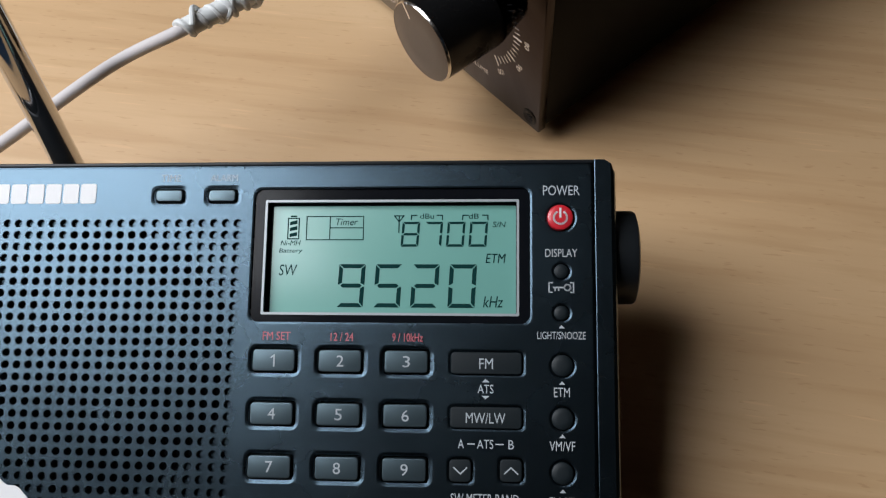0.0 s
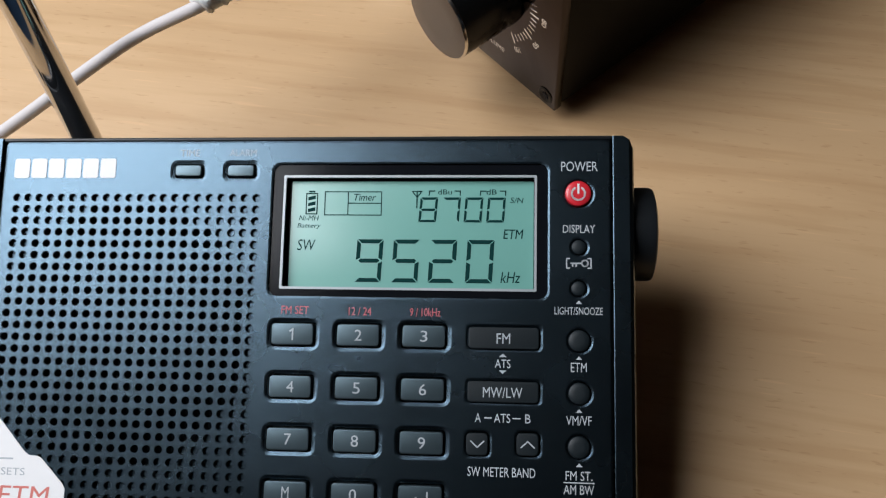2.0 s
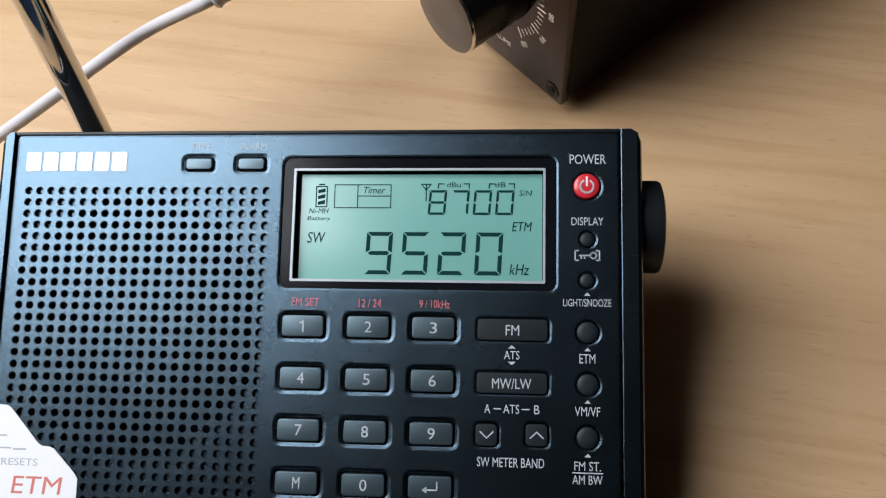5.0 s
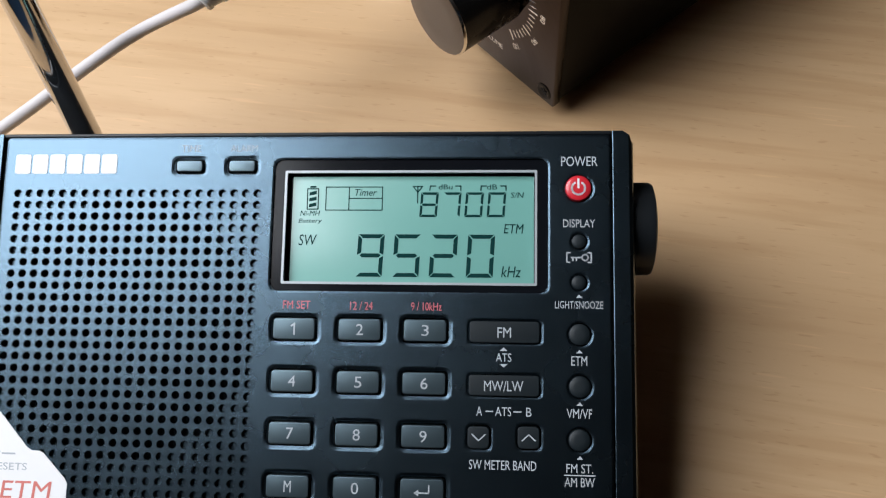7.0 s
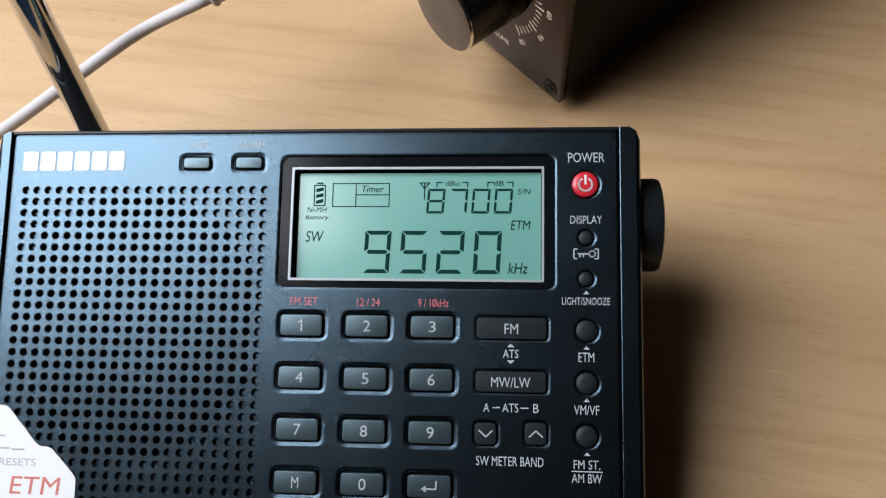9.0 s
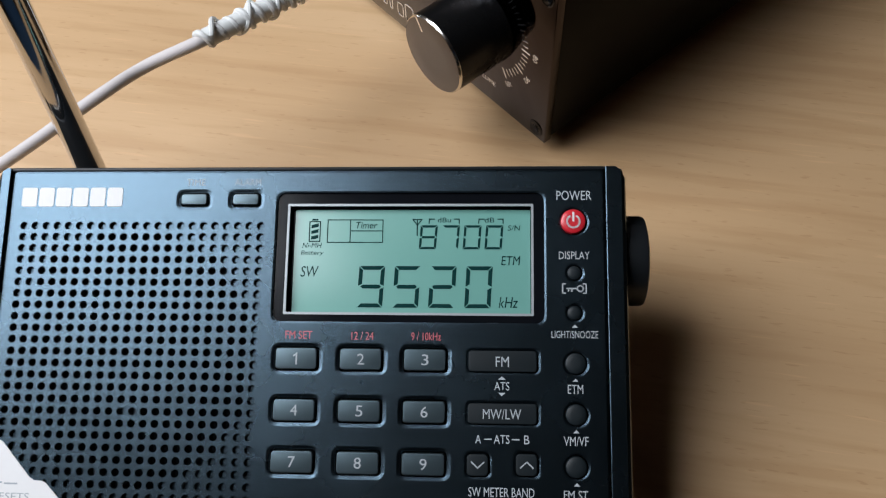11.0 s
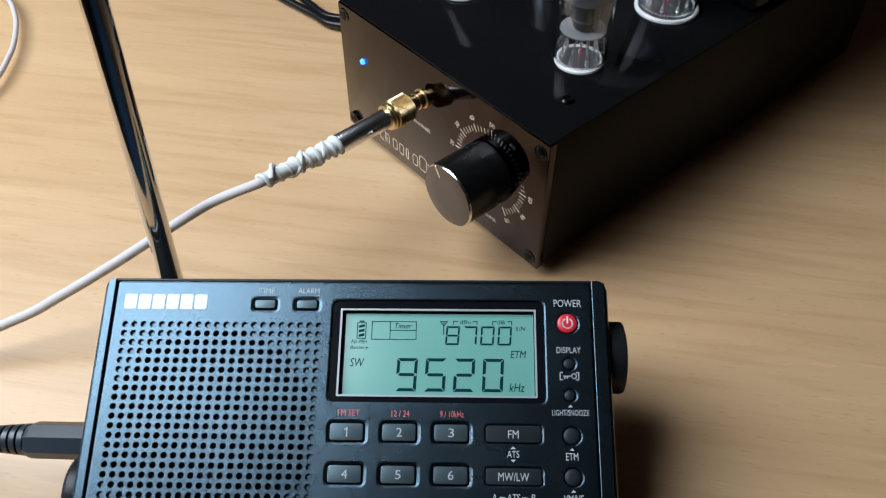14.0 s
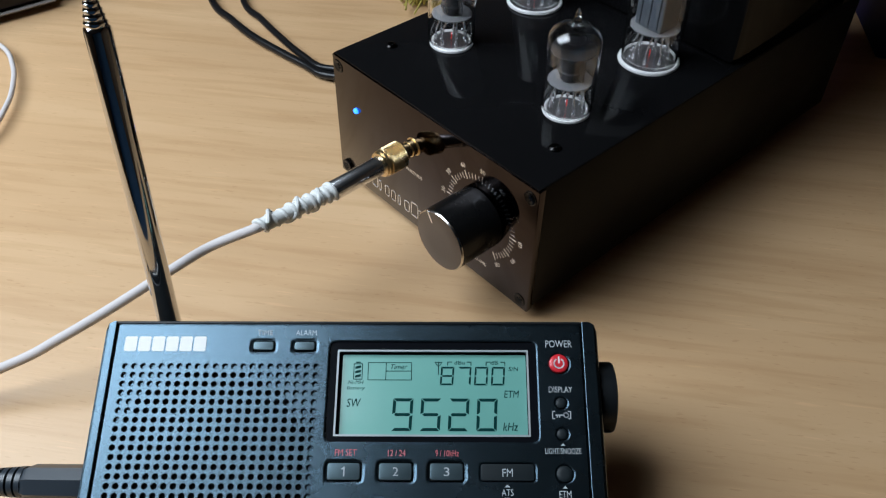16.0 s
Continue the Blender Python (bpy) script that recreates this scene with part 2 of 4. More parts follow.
def letters(name, body, cx, cy, w, h, place, material, parent, label="", turn=0.0, shear=0.0, d=0.0):
    """Built-in font, fitted to a box of w by h round (cx, cy), laid on a plane by place(x, y, d)."""
    cu = bpy.data.curves.new("lettering", "FONT")
    cu.body, cu.align_x, cu.align_y, cu.resolution_u, cu.shear = body, "CENTER", "CENTER", 3, shear
    tmp = bpy.data.objects.new("lettering", cu)
    scene.collection.objects.link(tmp)
    me = bpy.data.meshes.new_from_object(tmp.evaluated_get(bpy.context.evaluated_depsgraph_get()))
    bpy.data.objects.remove(tmp)
    bpy.data.curves.remove(cu)
    xs, ys = [v.co.x for v in me.vertices], [v.co.y for v in me.vertices]
    mx, my, kx, ky = (min(xs) + max(xs)) / 2, (min(ys) + max(ys)) / 2, w / (max(xs) - min(xs)), h / (max(ys) - min(ys))
    c, s = math.cos(radians(turn)), math.sin(radians(turn))
    for v in me.vertices:
        x, y = (v.co.x - mx) * kx, (v.co.y - my) * ky
        v.co = place(cx + c * x - s * y, cy + s * x + c * y, d)
    me.name = name
    me.materials.append(material)
    ob = new(name, me)
    ob.parent = parent
    return tagged(ob, label)


def strip(bm, pts, width, place, d, lift=0.06, closed=False):
    """A thin raised line along 2D points."""
    pts = [Vector(p) for p in pts]
    n = len(pts)
    for i in range(n if closed else n - 1):
        a, b = pts[i], pts[(i + 1) % n]
        t = (b - a).normalized() * width / 2
        s = Vector((-t.y, t.x))
        q = [a - t + s, a - t - s, b + t - s, b + t + s]
        loft(bm, [[place(*p, d) for p in q], [place(*p, d + lift) for p in q]], True, True)
    return bm


def poly(bm, pts, place, d, lift=0.06):
    return loft(bm, [[place(x, y, d) for x, y in pts], [place(x, y, d + lift) for x, y in pts]], True, True)


# ---- room ----
def slab_with_hole(x0, x1, y0, y1, z0, z1, hx0, hx1, hy0, hy1):
    bm = bmesh.new()
    for a, b, c, d in ((x0, hx0, y0, y1), (hx1, x1, y0, y1), (hx0, hx1, y0, hy0), (hx0, hx1, hy1, y1)):
        b2 = box(a, c, z0, b, d, z1)
        me = bpy.data.meshes.new("tmp")
        b2.to_mesh(me)
        b2.free()
        bm.from_mesh(me)
        bpy.data.meshes.remove(me)
    return bm


# added shell out of view: holds the roof window, bounces fill onto the table
FLOOR_Z, CEIL_Z = -0.75, 1.46
roof = slab_with_hole(-0.75, 1.88, -1.9, 1.3, 0.0, 0.14, L["x0"], L["x1"], L["y0"], L["y1"])
roof.transform(ROOF)
solid("ceiling_slope", roof, CEILING, "assumed sloping ceiling, unseen, with a roof window opening", "ceiling", "structure")
solid("ceiling", box(1.24, -1.9, CEIL_Z, 1.7, 1.3, CEIL_Z + 0.1), CEILING, "assumed flat ceiling, unseen, closing the room", "ceiling", "structure")
solid("floor", box(-1.1, -1.9, FLOOR_Z - 0.05, 1.7, 1.3, FLOOR_Z), FLOORTINT, "unseen added floor under the table, dark blue for reflections", "floor", "structure")
solid("wall_west", box(-1.1, -1.9, FLOOR_Z, -0.99, 1.3, 0.36), WALL, "unseen added knee wall under the roof, bouncing warm light", "wall", "structure")
solid("wall_east", box(1.6, -1.9, FLOOR_Z, 1.7, 1.3, CEIL_Z), WALL, "unseen added wall, bouncing warm light", "wall", "structure")
solid("wall_north", box(-0.99, 1.2, FLOOR_Z, 1.6, 1.3, CEIL_Z + 0.2), WALL, "unseen added wall behind the table, bouncing warm light", "wall", "structure")
# added behind the camera; its blue shows only as reflection
solid("wall_south", box(-0.99, -1.9, FLOOR_Z, 1.6, -1.8, CEIL_Z + 0.2), BLUEREFLECTOR, "unseen added south wall, tinted blue for reflections", "wall", "structure")
win = thing("window_1", ROOF @ Matrix.Translation((LX, LY, 0.13)), "white framed roof window letting in daylight", "window", kind="structure")
hx, hy = (L["x1"] - L["x0"]) / 2, (L["y1"] - L["y0"]) / 2
for a, b, c, d in ((-hx, -hy, hx, -hy + 0.02), (-hx, hy - 0.02, hx, hy), (-hx, -hy + 0.02, -hx + 0.02, hy - 0.02), (hx - 0.02, -hy + 0.02, hx, hy - 0.02)):
    part("window_frame", box(a, b, -0.02, c, d, 0.02, 0.003), WINFRAME, win)

# ---- table ----
table = thing("table", Matrix.Translation((0.35, 0.15, -0.75)), "light beech veneer table with fine straight grain", "table")
part("tabletop", box(-0.98, -0.30, 0.722, 0.98, 0.60, 0.75, 0.0015), BEECH, table)
for lx in (-0.92, 0.92):
    for ly in (-0.25, 0.54):
        part("leg", box(lx - 0.03, ly - 0.03, 0, lx + 0.03, ly + 0.03, 0.722, 0.003), BEECH, table)

# ---- radio ----
RX, RY, RZ = Vector((0.99983, 0.0, 0.01839)), Vector((-0.00693, 0.92625, 0.37685)), Vector((-0.01703, -0.37692, 0.92609))
CORNER = Vector((0.06721, 0.03705, 0.05927)) * K
THICK = 25.0
ORIGIN = CORNER + U * ((64 - 135) * RX + (0 - 87) * RY - THICK * RZ)
RADIO_M = Matrix(((RX.x, RY.x, RZ.x, ORIGIN.x), (RX.y, RY.y, RZ.y, ORIGIN.y), (RX.z, RY.z, RZ.z, ORIGIN.z), (0, 0, 0, 1)))
radio = thing("radio", RADIO_M, "black portable world-band radio with lit display, propped on the table", "radio")


def P(u, v, d=0.0):
    return Vector(((u - 64) * U, v * U, (d + THICK) * U))


def loop3(pts, d):
    return [P(u, v, d) for u, v in pts]


def rounded_slab(outer, d0, d1, edge, r, n=5):
    """A slab with rounded plan corners and rolled upper and lower edges."""
    x0, y0, x1, y1 = outer
    bm = bmesh.new()
    loops = []
    for k in range(4):
        a = radians(90 * k / 3)
        i = edge * (1 - math.sin(a))
        loops.append(loop3(rrect(x0 + i, y0 + i, x1 - i, y1 - i, r, n), d0 + edge * (1 - math.cos(a))))
    for k in range(4):
        a = radians(90 * k / 3)
        i = edge * (1 - math.cos(a))
        loops.append(loop3(rrect(x0 + i, y0 + i, x1 - i, y1 - i, r, n), d1 - edge * (1 - math.sin(a))))
    return loft(bm, loops, True, True)


part("body", rounded_slab((-7.0, 0, 135.8, 88.3), -THICK, -2.65, 0.9, 3.4), PLASTIC, radio, "black plastic radio case")


def side_trim(inner, outer):
    """Strip beside the front panel: shallow inner chamfer, rolled outer edge, cut ends."""
    sg = 1 if outer > inner else -1
    bm = bmesh.new()
    loops = []
    for v, cut in ((0.2, 2.3), (0.9, 0.9), (2.6, 0.0), (84.8, 0.0), (86.6, 0.9), (87.4, 2.3)):
        prof = [(inner, -3.4), (inner, -0.05), (inner + sg * 0.12, 0.0), (outer - sg * 1.1, 0.0), (outer - sg * 0.4, -0.3), (outer - sg * 0.05, -1.1), (outer, -3.4)]
        lim = outer - sg * cut
        loops.append([P(min(u, lim) if sg > 0 else max(u, lim), v, d) for u, d in prof])
    return loft(bm, loops, True, True)


part("side_trim", side_trim(-3.9, -7.0), PANEL, radio, smooth=7)
part("side_trim", side_trim(131.35, 135.8), PANEL, radio, smooth=7)

PITCH_U, PITCH_V, COLS, ROWS, H0U, H0V = 2.60, 2.56, 22, 27, 0.6, 73.9
GRILLE = (H0U - PITCH_U / 2, H0V - PITCH_V * (ROWS - 0.5), H0U + PITCH_U * (COLS - 0.5), H0V + PITCH_V / 2)

# keys: name, outline in the plane, corner radius
NUMKEYS = []
for c, u in enumerate((64.7, 78.7, 92.5)):
    for r, v in enumerate((44.7, 33.8, 23.1, 12.4)):
        NUMKEYS.append((("123", "456", "789", "M0E")[r][c], u, v, 11.4, 6.8, 1.8))
WIDE = [("FM", 109.05, 44.6, 15.9, 5.7, 1.2), ("MW/LW", 109.0, 33.7, 15.9, 5.5, 1.2)]
SMALLK = [("down", 103.9, 23.2, 5.8, 5.8, 1.3), ("up", 114.05, 23.4, 5.8, 5.8, 1.3)]
TOPK = [("TIME", 39.75, 79.9, 8.4, 4.8, 1.5), ("ALARM", 51.55, 79.9, 8.4, 4.8, 1.5)]
ROUND = [(124.3, 74.9, 3.35), (124.35, 63.6, 2.15), (124.3, 55.0, 2.15), (124.4, 44.3, 2.85), (124.4, 33.7, 2.85), (124.3, 23.1, 2.85)]


def front_panel():
    bm = bmesh.new()
    x0, y0, x1, y1 = -2.9, 0.4, 131.0, 86.5
    ch = 0.45
    holes = []
    for _, u, v, w, h, r in NUMKEYS + WIDE + SMALLK + TOPK:
        holes.append((lambda i, u=u, v=v, w=w, h=h, r=r: rrect(u - w / 2 + i, v - h / 2 + i, u + w / 2 - i, v + h / 2 - i, r), 0.38))
    for u, v, rr in ROUND:
        holes.append((lambda i, u=u, v=v, rr=rr: ring(u, v, rr - i), 0.42))
    holes.append((lambda i: rrect(58.4 + i, 52.3 + i, 118.3 - i, 81.8 - i, 1.9), 0.4))
    edges = []

    def closed_loop(pts, d):
        vs = [bm.verts.new(P(*p, d)) for p in pts]
        return vs, [bm.edges.new((vs[k], vs[(k + 1) % len(vs)])) for k in range(len(vs))]

    def skirt(a, b):
        for k in range(len(a)):
            bm.faces.new((a[k], a[(k + 1) % len(a)], b[(k + 1) % len(b)], b[k]))

    rims = []
    vs, es = closed_loop(rrect(x0 + ch, y0 + ch, x1 - ch, y1 - ch, 0.8), 0)
    edges += es
    rims.append((vs, lambda i: rrect(x0 + ch - i, y0 + ch - i, x1 - ch + i, y1 - ch + i, 0.9), ch, -2.8))
    for fn, c in holes:
        vs, es = closed_loop(fn(0), 0)
        edges += es
        rims.append((vs, fn, c, -2.6))
    g = GRILLE
    vs, es = closed_loop([(g[0], g[1]), (g[2], g[1]), (g[2], g[3]), (g[0], g[3])], 0)
    edges += es
    bmesh.ops.triangle_fill(bm, edges=edges, use_beauty=True, normal=(0, 0, 1))
    for vs, fn, c, low in rims:
        mid = [bm.verts.new(P(*p, -c * 0.26)) for p in fn(c)]
        end = [bm.verts.new(P(*p, low)) for p in fn(c)]
        skirt(vs, mid)
        skirt(mid, end)
    return bm


part("top_trim", rounded_slab((-3.8, 86.6, 131.25, 87.5), -3.0, -0.1, 0.3, 0.3), PLASTIC, radio, "black upper edge strip")
part("front_panel", front_panel(), PANEL, radio, "dark blue-black satin front panel", smooth=None)


def grille(blind):
    """Cells of the speaker field, each with its own round hole; blind ones are shallow."""
    bm = bmesh.new()
    n = 16
    for r in range(ROWS):
        for c in range(COLS):
            open_hole = math.hypot(c - 10, r - 11.5) < 11.1 and c < 21
            u, v = H0U + c * PITCH_U, H0V - r * PITCH_V
            if open_hole == blind:
                continue
            rad = 0.80
            sq, rims, low, floor_ = [], [], [], []
            depth = -1.05 if blind else -2.3
            for k in range(n):
                a = 2 * math.pi * (k + 0.5) / n
                x, y = math.cos(a), math.sin(a)
                f = 1 / max(abs(x), abs(y))
                sq.append((u + x * f * PITCH_U / 2, v + y * f * PITCH_V / 2, 0))
                rims.append((u + x * (rad + 0.10), v + y * (rad + 0.10), 0))
                low.append((u + x * rad, v + y * rad, -0.12))
                floor_.append((u + x * rad, v + y * rad, depth))
            # the square's own corners, so that the cells close up
            quad = [(u + PITCH_U / 2 * i, v + PITCH_V / 2 * j) for i, j in ((1, 1), (-1, 1), (-1, -1), (1, -1))]
            loft(bm, [[P(*p) for p in row] for row in (sq, rims, low, floor_)], False, blind)
            for q, k in zip(quad, (1, 5, 9, 13)):
                bm.faces.new([bm.verts.new(P(*p, 0)) for p in (sq[k][:2], q, sq[(k + 1) % n][:2])])
    return bm


part("speaker_grille", grille(False), PANEL, radio, "perforated speaker grille", smooth=None)
part("speaker_grille", grille(True), PANEL, radio, "blind dimples round the speaker grille", smooth=None)
part("speaker_cloth", rounded_slab((GRILLE[0], GRILLE[1], GRILLE[2], GRILLE[3]), -2.6, -2.2, 0.1, 0.5), HOLE, radio)


def cap_rect(u, v, w, h, r, top, soft=0.22):
    bm = bmesh.new()
    loops = []
    for i, d in ((0, -2.6), (0, top - soft), (soft * 0.12, top - soft * 0.5), (soft * 0.4, top - soft * 0.14), (soft, top)):
        loops.append(loop3(rrect(u - w / 2 + i, v - h / 2 + i, u + w / 2 - i, v + h / 2 - i, r), d))
    return loft(bm, loops, False, True)


def cap_round(u, v, rad, top, dish=0.0):
    bm = bmesh.new()
    loops = []
    for i, d in ((0, -2.6), (0, top - 0.5), (0.12, top - 0.2), (0.45, top), (rad * 0.6, top - dish)):
        loops.append(loop3(ring(u, v, rad - i, 32), d))
    return loft(bm, loops, False, True)



def key_ledge(u, v, w, h, r, cw, ch):
    """Shallow step round a key, between its well's rim and the dark gap at the cap."""
    a = rrect(u - w / 2 + 0.36, v - h / 2 + 0.36, u + w / 2 - 0.36, v + h / 2 - 0.36, r)
    b = rrect(u - cw / 2, v - ch / 2, u + cw / 2, v + ch / 2, 0.9)
    return loft(bmesh.new(), [loop3(a, -2.5), loop3(a, -0.42), loop3(b, -0.5), loop3(b, -2.5)], False, False)


for name, u, v, w, h, r in NUMKEYS + WIDE + TOPK:
    wide = w > 12
    part("key_surround", key_ledge(u, v, w, h, r, w - (1.3 if wide else 1.7), h - (1.1 if wide else 1.5)), PANEL, radio, smooth=12)
for name, u, v, w, h, r in NUMKEYS:
    k = part("key", cap_rect(u - 0.05, v, 8.9, 4.5, 0.7, 0.4), KEYCAP, radio, "dark grey key", 12)
    if name == "E":
        bm = strip(bmesh.new(), [(u + 1.4, v + 1.0), (u + 1.4, v - 0.5), (u - 1.2, v - 0.5)], 0.28, P, 0.45)
        poly(bm, [(u - 0.7, v + 0.15), (u - 1.7, v - 0.5), (u - 0.7, v - 1.15)], P, 0.45)
        part("printed_arrow", bm, INK, k, "white arrow", smooth=None)
    elif name == "1":
        part("printed_sign", strip(bmesh.new(), [(u - 0.5, v + 0.65), (u + 0.05, v + 1.05), (u + 0.05, v - 1.15)], 0.34, P, 0.45), INK, k, "white character", smooth=None)
    else:
        letters("printed_sign", name, u, v, 1.5, 2.3, P, INK, k, "white character", d=0.49)
for name, u, v, w, h, r in WIDE:
    k = part("key", cap_rect(u - 0.1, v, w - 1.5, h - 1.3, 0.7, 0.5), DARKKEY, radio, "wide black band key", 12)
    letters("printed_sign", name, u - 0.15, v - 0.1, 2.8 if name == "FM" else 8.0, 2.1, P, INK, k, "white lettering", d=0.54)
for name, u, v, w, h, r in SMALLK:
    k = part("key", cap_rect(u - 0.1, v, w - 1.4, h - 1.4, 0.9, 0.5), DARKKEY, radio, "small square black key", 12)
    s = 1 if name == "up" else -1
    part("printed_arrow", strip(bmesh.new(), [(u - 1.35, v - 0.6 * s), (u - 0.05, v + 0.6 * s), (u + 1.25, v - 0.6 * s)], 0.26, P, 0.5), INK, k, "white chevron", smooth=None)
for name, u, v, w, h, r in TOPK:
    part("key", cap_rect(u, v, w - 2.6, h - 2.4, 0.6, 0.35), KEYCAP, radio, "small grey key", 12)
    letters("printed_sign", name, u + (0.1 if name == "TIME" else 0.2), 83.9, 4.4 if name == "TIME" else 6.0, 1.5, P, DIMINK, radio, "faint grey lettering", d=0.04)
for i, (u, v, rr) in enumerate(ROUND):
    if i == 0:
        k = part("power_button", cap_round(u - 0.15, v, 2.72, 0.75), RED, radio, "round red power button")
        arc = [(u - 0.15 + 1.35 * math.cos(radians(a)), v - 0.1 + 1.35 * math.sin(radians(a))) for a in range(125, 416, 10)]
        bm = strip(bmesh.new(), arc, 0.42, P, 0.74)
        strip(bm, [(u - 0.15, v + 1.75), (u - 0.15, v + 0.1)], 0.44, P, 0.74)
        part("power_symbol", bm, STICKER, k, "white power symbol", smooth=None)
    else:
        part("round_button", cap_round(u - 0.1, v, rr - 0.62, 0.42, -0.10), DARKKEY, radio, "round black button")

PRINT = [
    ("POWER", 124.4, 80.75, 7.6, 2.1, INK), ("DISPLAY", 124.3, 67.45, 6.6, 1.7, INK), ("LIGHT/SNOOZE", 124.2, 50.4, 9.8, 1.55, INK),
    ("ETM", 124.2, 38.95, 3.2, 1.9, INK), ("VM/VF", 124.2, 28.35, 5.1, 1.9, INK), ("FM ST.", 124.2, 17.55, 5.3, 1.8, INK), ("AM BW", 124.15, 14.85, 6.0, 1.8, INK),
    ("ATS", 108.8, 39.4, 3.2, 1.75, INK), ("A", 103.9, 28.45, 1.2, 1.8, INK), ("ATS", 108.8, 28.45, 3.3, 1.8, INK), ("B", 114.0, 28.45, 1.1, 1.8, INK),
    ("SW METER BAND", 108.75, 17.8, 13.6, 1.9, INK), ("FM SET", 64.95, 49.8, 5.9, 1.7, REDINK), ("12 / 24", 78.85, 49.7, 4.8, 1.7, REDINK), ("9 / 10kHz", 92.6, 49.7, 6.4, 1.7, REDINK),
]
for body, u, v, w, h, mt in PRINT:
    letters("printed_sign", body, u, v, w, h, P, mt, radio, "red lettering" if mt is REDINK else "white lettering", d=0.04)


def mark(bm, material=INK, parent=radio, label="white mark", name="printed_mark"):
    return part(name, bm, material, parent, label, smooth=None)


for u, v in ((124.25, 51.9), (124.25, 40.55), (124.25, 30.0), (124.25, 19.35)):
    mark(poly(bmesh.new(), [(u - 0.65, v - 0.05), (u + 0.65, v - 0.05), (u, v + 0.65)], P, 0.0), label="small white arrow")
mark(poly(bmesh.new(), [(108.0, 40.75), (109.6, 40.75), (108.8, 41.45)], P, 0.0), label="small white arrow")
mark(poly(bmesh.new(), [(108.0, 38.05), (108.8, 37.35), (109.6, 38.05)], P, 0.0), label="small white arrow")
mark(strip(bmesh.new(), [(121.2, 16.2), (127.2, 16.2)], 0.22, P, 0.0), label="thin white line")
mark(strip(bmesh.new(), [(105.3, 28.45), (106.6, 28.45)], 0.24, P, 0.0), label="white dash")
mark(strip(bmesh.new(), [(111.0, 28.45), (112.4, 28.45)], 0.24, P, 0.0), label="white dash")
for sg in (-1, 1):
    mark(strip(bmesh.new(), [(124.25 + sg * 1.9, 61.25), (124.25 + sg * 2.5, 61.25), (124.25 + sg * 2.5, 59.25), (124.25 + sg * 1.9, 59.25)], 0.26, P, 0.0), label="white bracket")
lock = strip(bmesh.new(), [(122.7, 60.25), (124.9, 60.25)], 0.30, P, 0.0)
strip(lock, [(123.0, 60.2), (123.0, 59.7)], 0.3, P, 0.0)
strip(lock, [(123.7, 60.2), (123.7, 59.7)], 0.3, P, 0.0)
strip(lock, ring(125.5, 60.25, 0.62, 14), 0.30, P, 0.0, closed=True)
mark(lock, label="white lock symbol")

# maker's name as plain white blocks
for i in range(6):
    x = -0.5 + i * 4.0
    bm = bmesh.new()
    poly(bm, rrect(x, 78.3, x + 3.55, 82.7, 0.5), P, 0.0, 0.10)
    part("logo_block", bm, STICKER, radio, "plain white logo block", smooth=None)

# ---- display ----
lcd = part("display_bezel", loft(bmesh.new(), [loop3(rrect(58.9, 52.8, 117.8, 81.3, 1.5), -2.5), loop3(rrect(58.9, 52.8, 117.8, 81.3, 1.5), -0.55),
    loop3(rrect(61.2, 54.4, 115.5, 78.9, 0.3), -0.55), loop3(rrect(61.2, 54.4, 115.5, 78.9, 0.3), -2.5)], False, False), GLOSS, radio, "glossy black display surround")
bm = bmesh.new()
loft(bm, [loop3(rrect(61.1, 54.3, 115.6, 79.0, 0.3), -0.5), loop3(rrect(61.1, 54.3, 115.6, 79.0, 0.3), -0.42), loop3(rrect(61.6, 54.8, 115.1, 78.5, 0.2), -0.42), loop3(rrect(61.6, 54.8, 115.1, 78.5, 0.2), -1.0)], False, False)
part("silver_frame", bm, SILVER, lcd, "thin silver frame line")
# black backing bared at left and top stands in for the recess shadow
part("lcd_shade_backing", rounded_slab((61.2, 54.4, 115.5, 78.9), -2.6, -2.35, 0.05, 0.3), GLOSS, lcd)
screen = part("lcd_screen", rounded_slab((62.5, 54.9, 115.0, 78.0), -2.4, -2.1, 0.05, 0.3), LCDMAT, lcd, "pale green liquid crystal screen")
SEG = {"0": "abcdef", "2": "abged", "5": "afgcd", "7": "abc", "8": "abcdefg", "9": "abcdfg"}


def digit(ch, u, v, w, h, th, lean):
    """Seven-segment figure with mitred bars."""
    bm = bmesh.new()
    g = th * 0.16
    t = th
    shapes = {
        "a": [(g, h), (w - g, h), (w - t - g, h - t), (t + g, h - t)],
        "d": [(g, 0), (t + g, t), (w - t - g, t), (w - g, 0)],
        "g": [(g + t * 0.5, h / 2), (t + g, h / 2 + t / 2), (w - t - g, h / 2 + t / 2), (w - g - t * 0.5, h / 2), (w - t - g, h / 2 - t / 2), (t + g, h / 2 - t / 2)],
        "f": [(0, h - g), (t, h - t - g), (t, h / 2 + t / 2 + g), (0, h / 2 + g)],
        "e": [(0, g), (0, h / 2 - g), (t, h / 2 - t / 2 - g), (t, t + g)],
        "b": [(w, h - g), (w, h / 2 + g), (w - t, h / 2 + t / 2 + g), (w - t, h - t - g)],
        "c": [(w, g), (w - t, t + g), (w - t, h / 2 - t / 2 - g), (w, h / 2 - g)],
    }
    for s in SEG[ch]:
        poly(bm, [(u + x + lean * y, v + y) for x, y in shapes[s]], P, -2.09, 0.04)
    return bm


for ch, u in zip("9520", (76.9, 84.8, 92.7, 100.6)):
    part("digit", digit(ch, u, 56.1, 5.7, 9.2, 0.86, 0.05), LCDINK, screen, smooth=None)
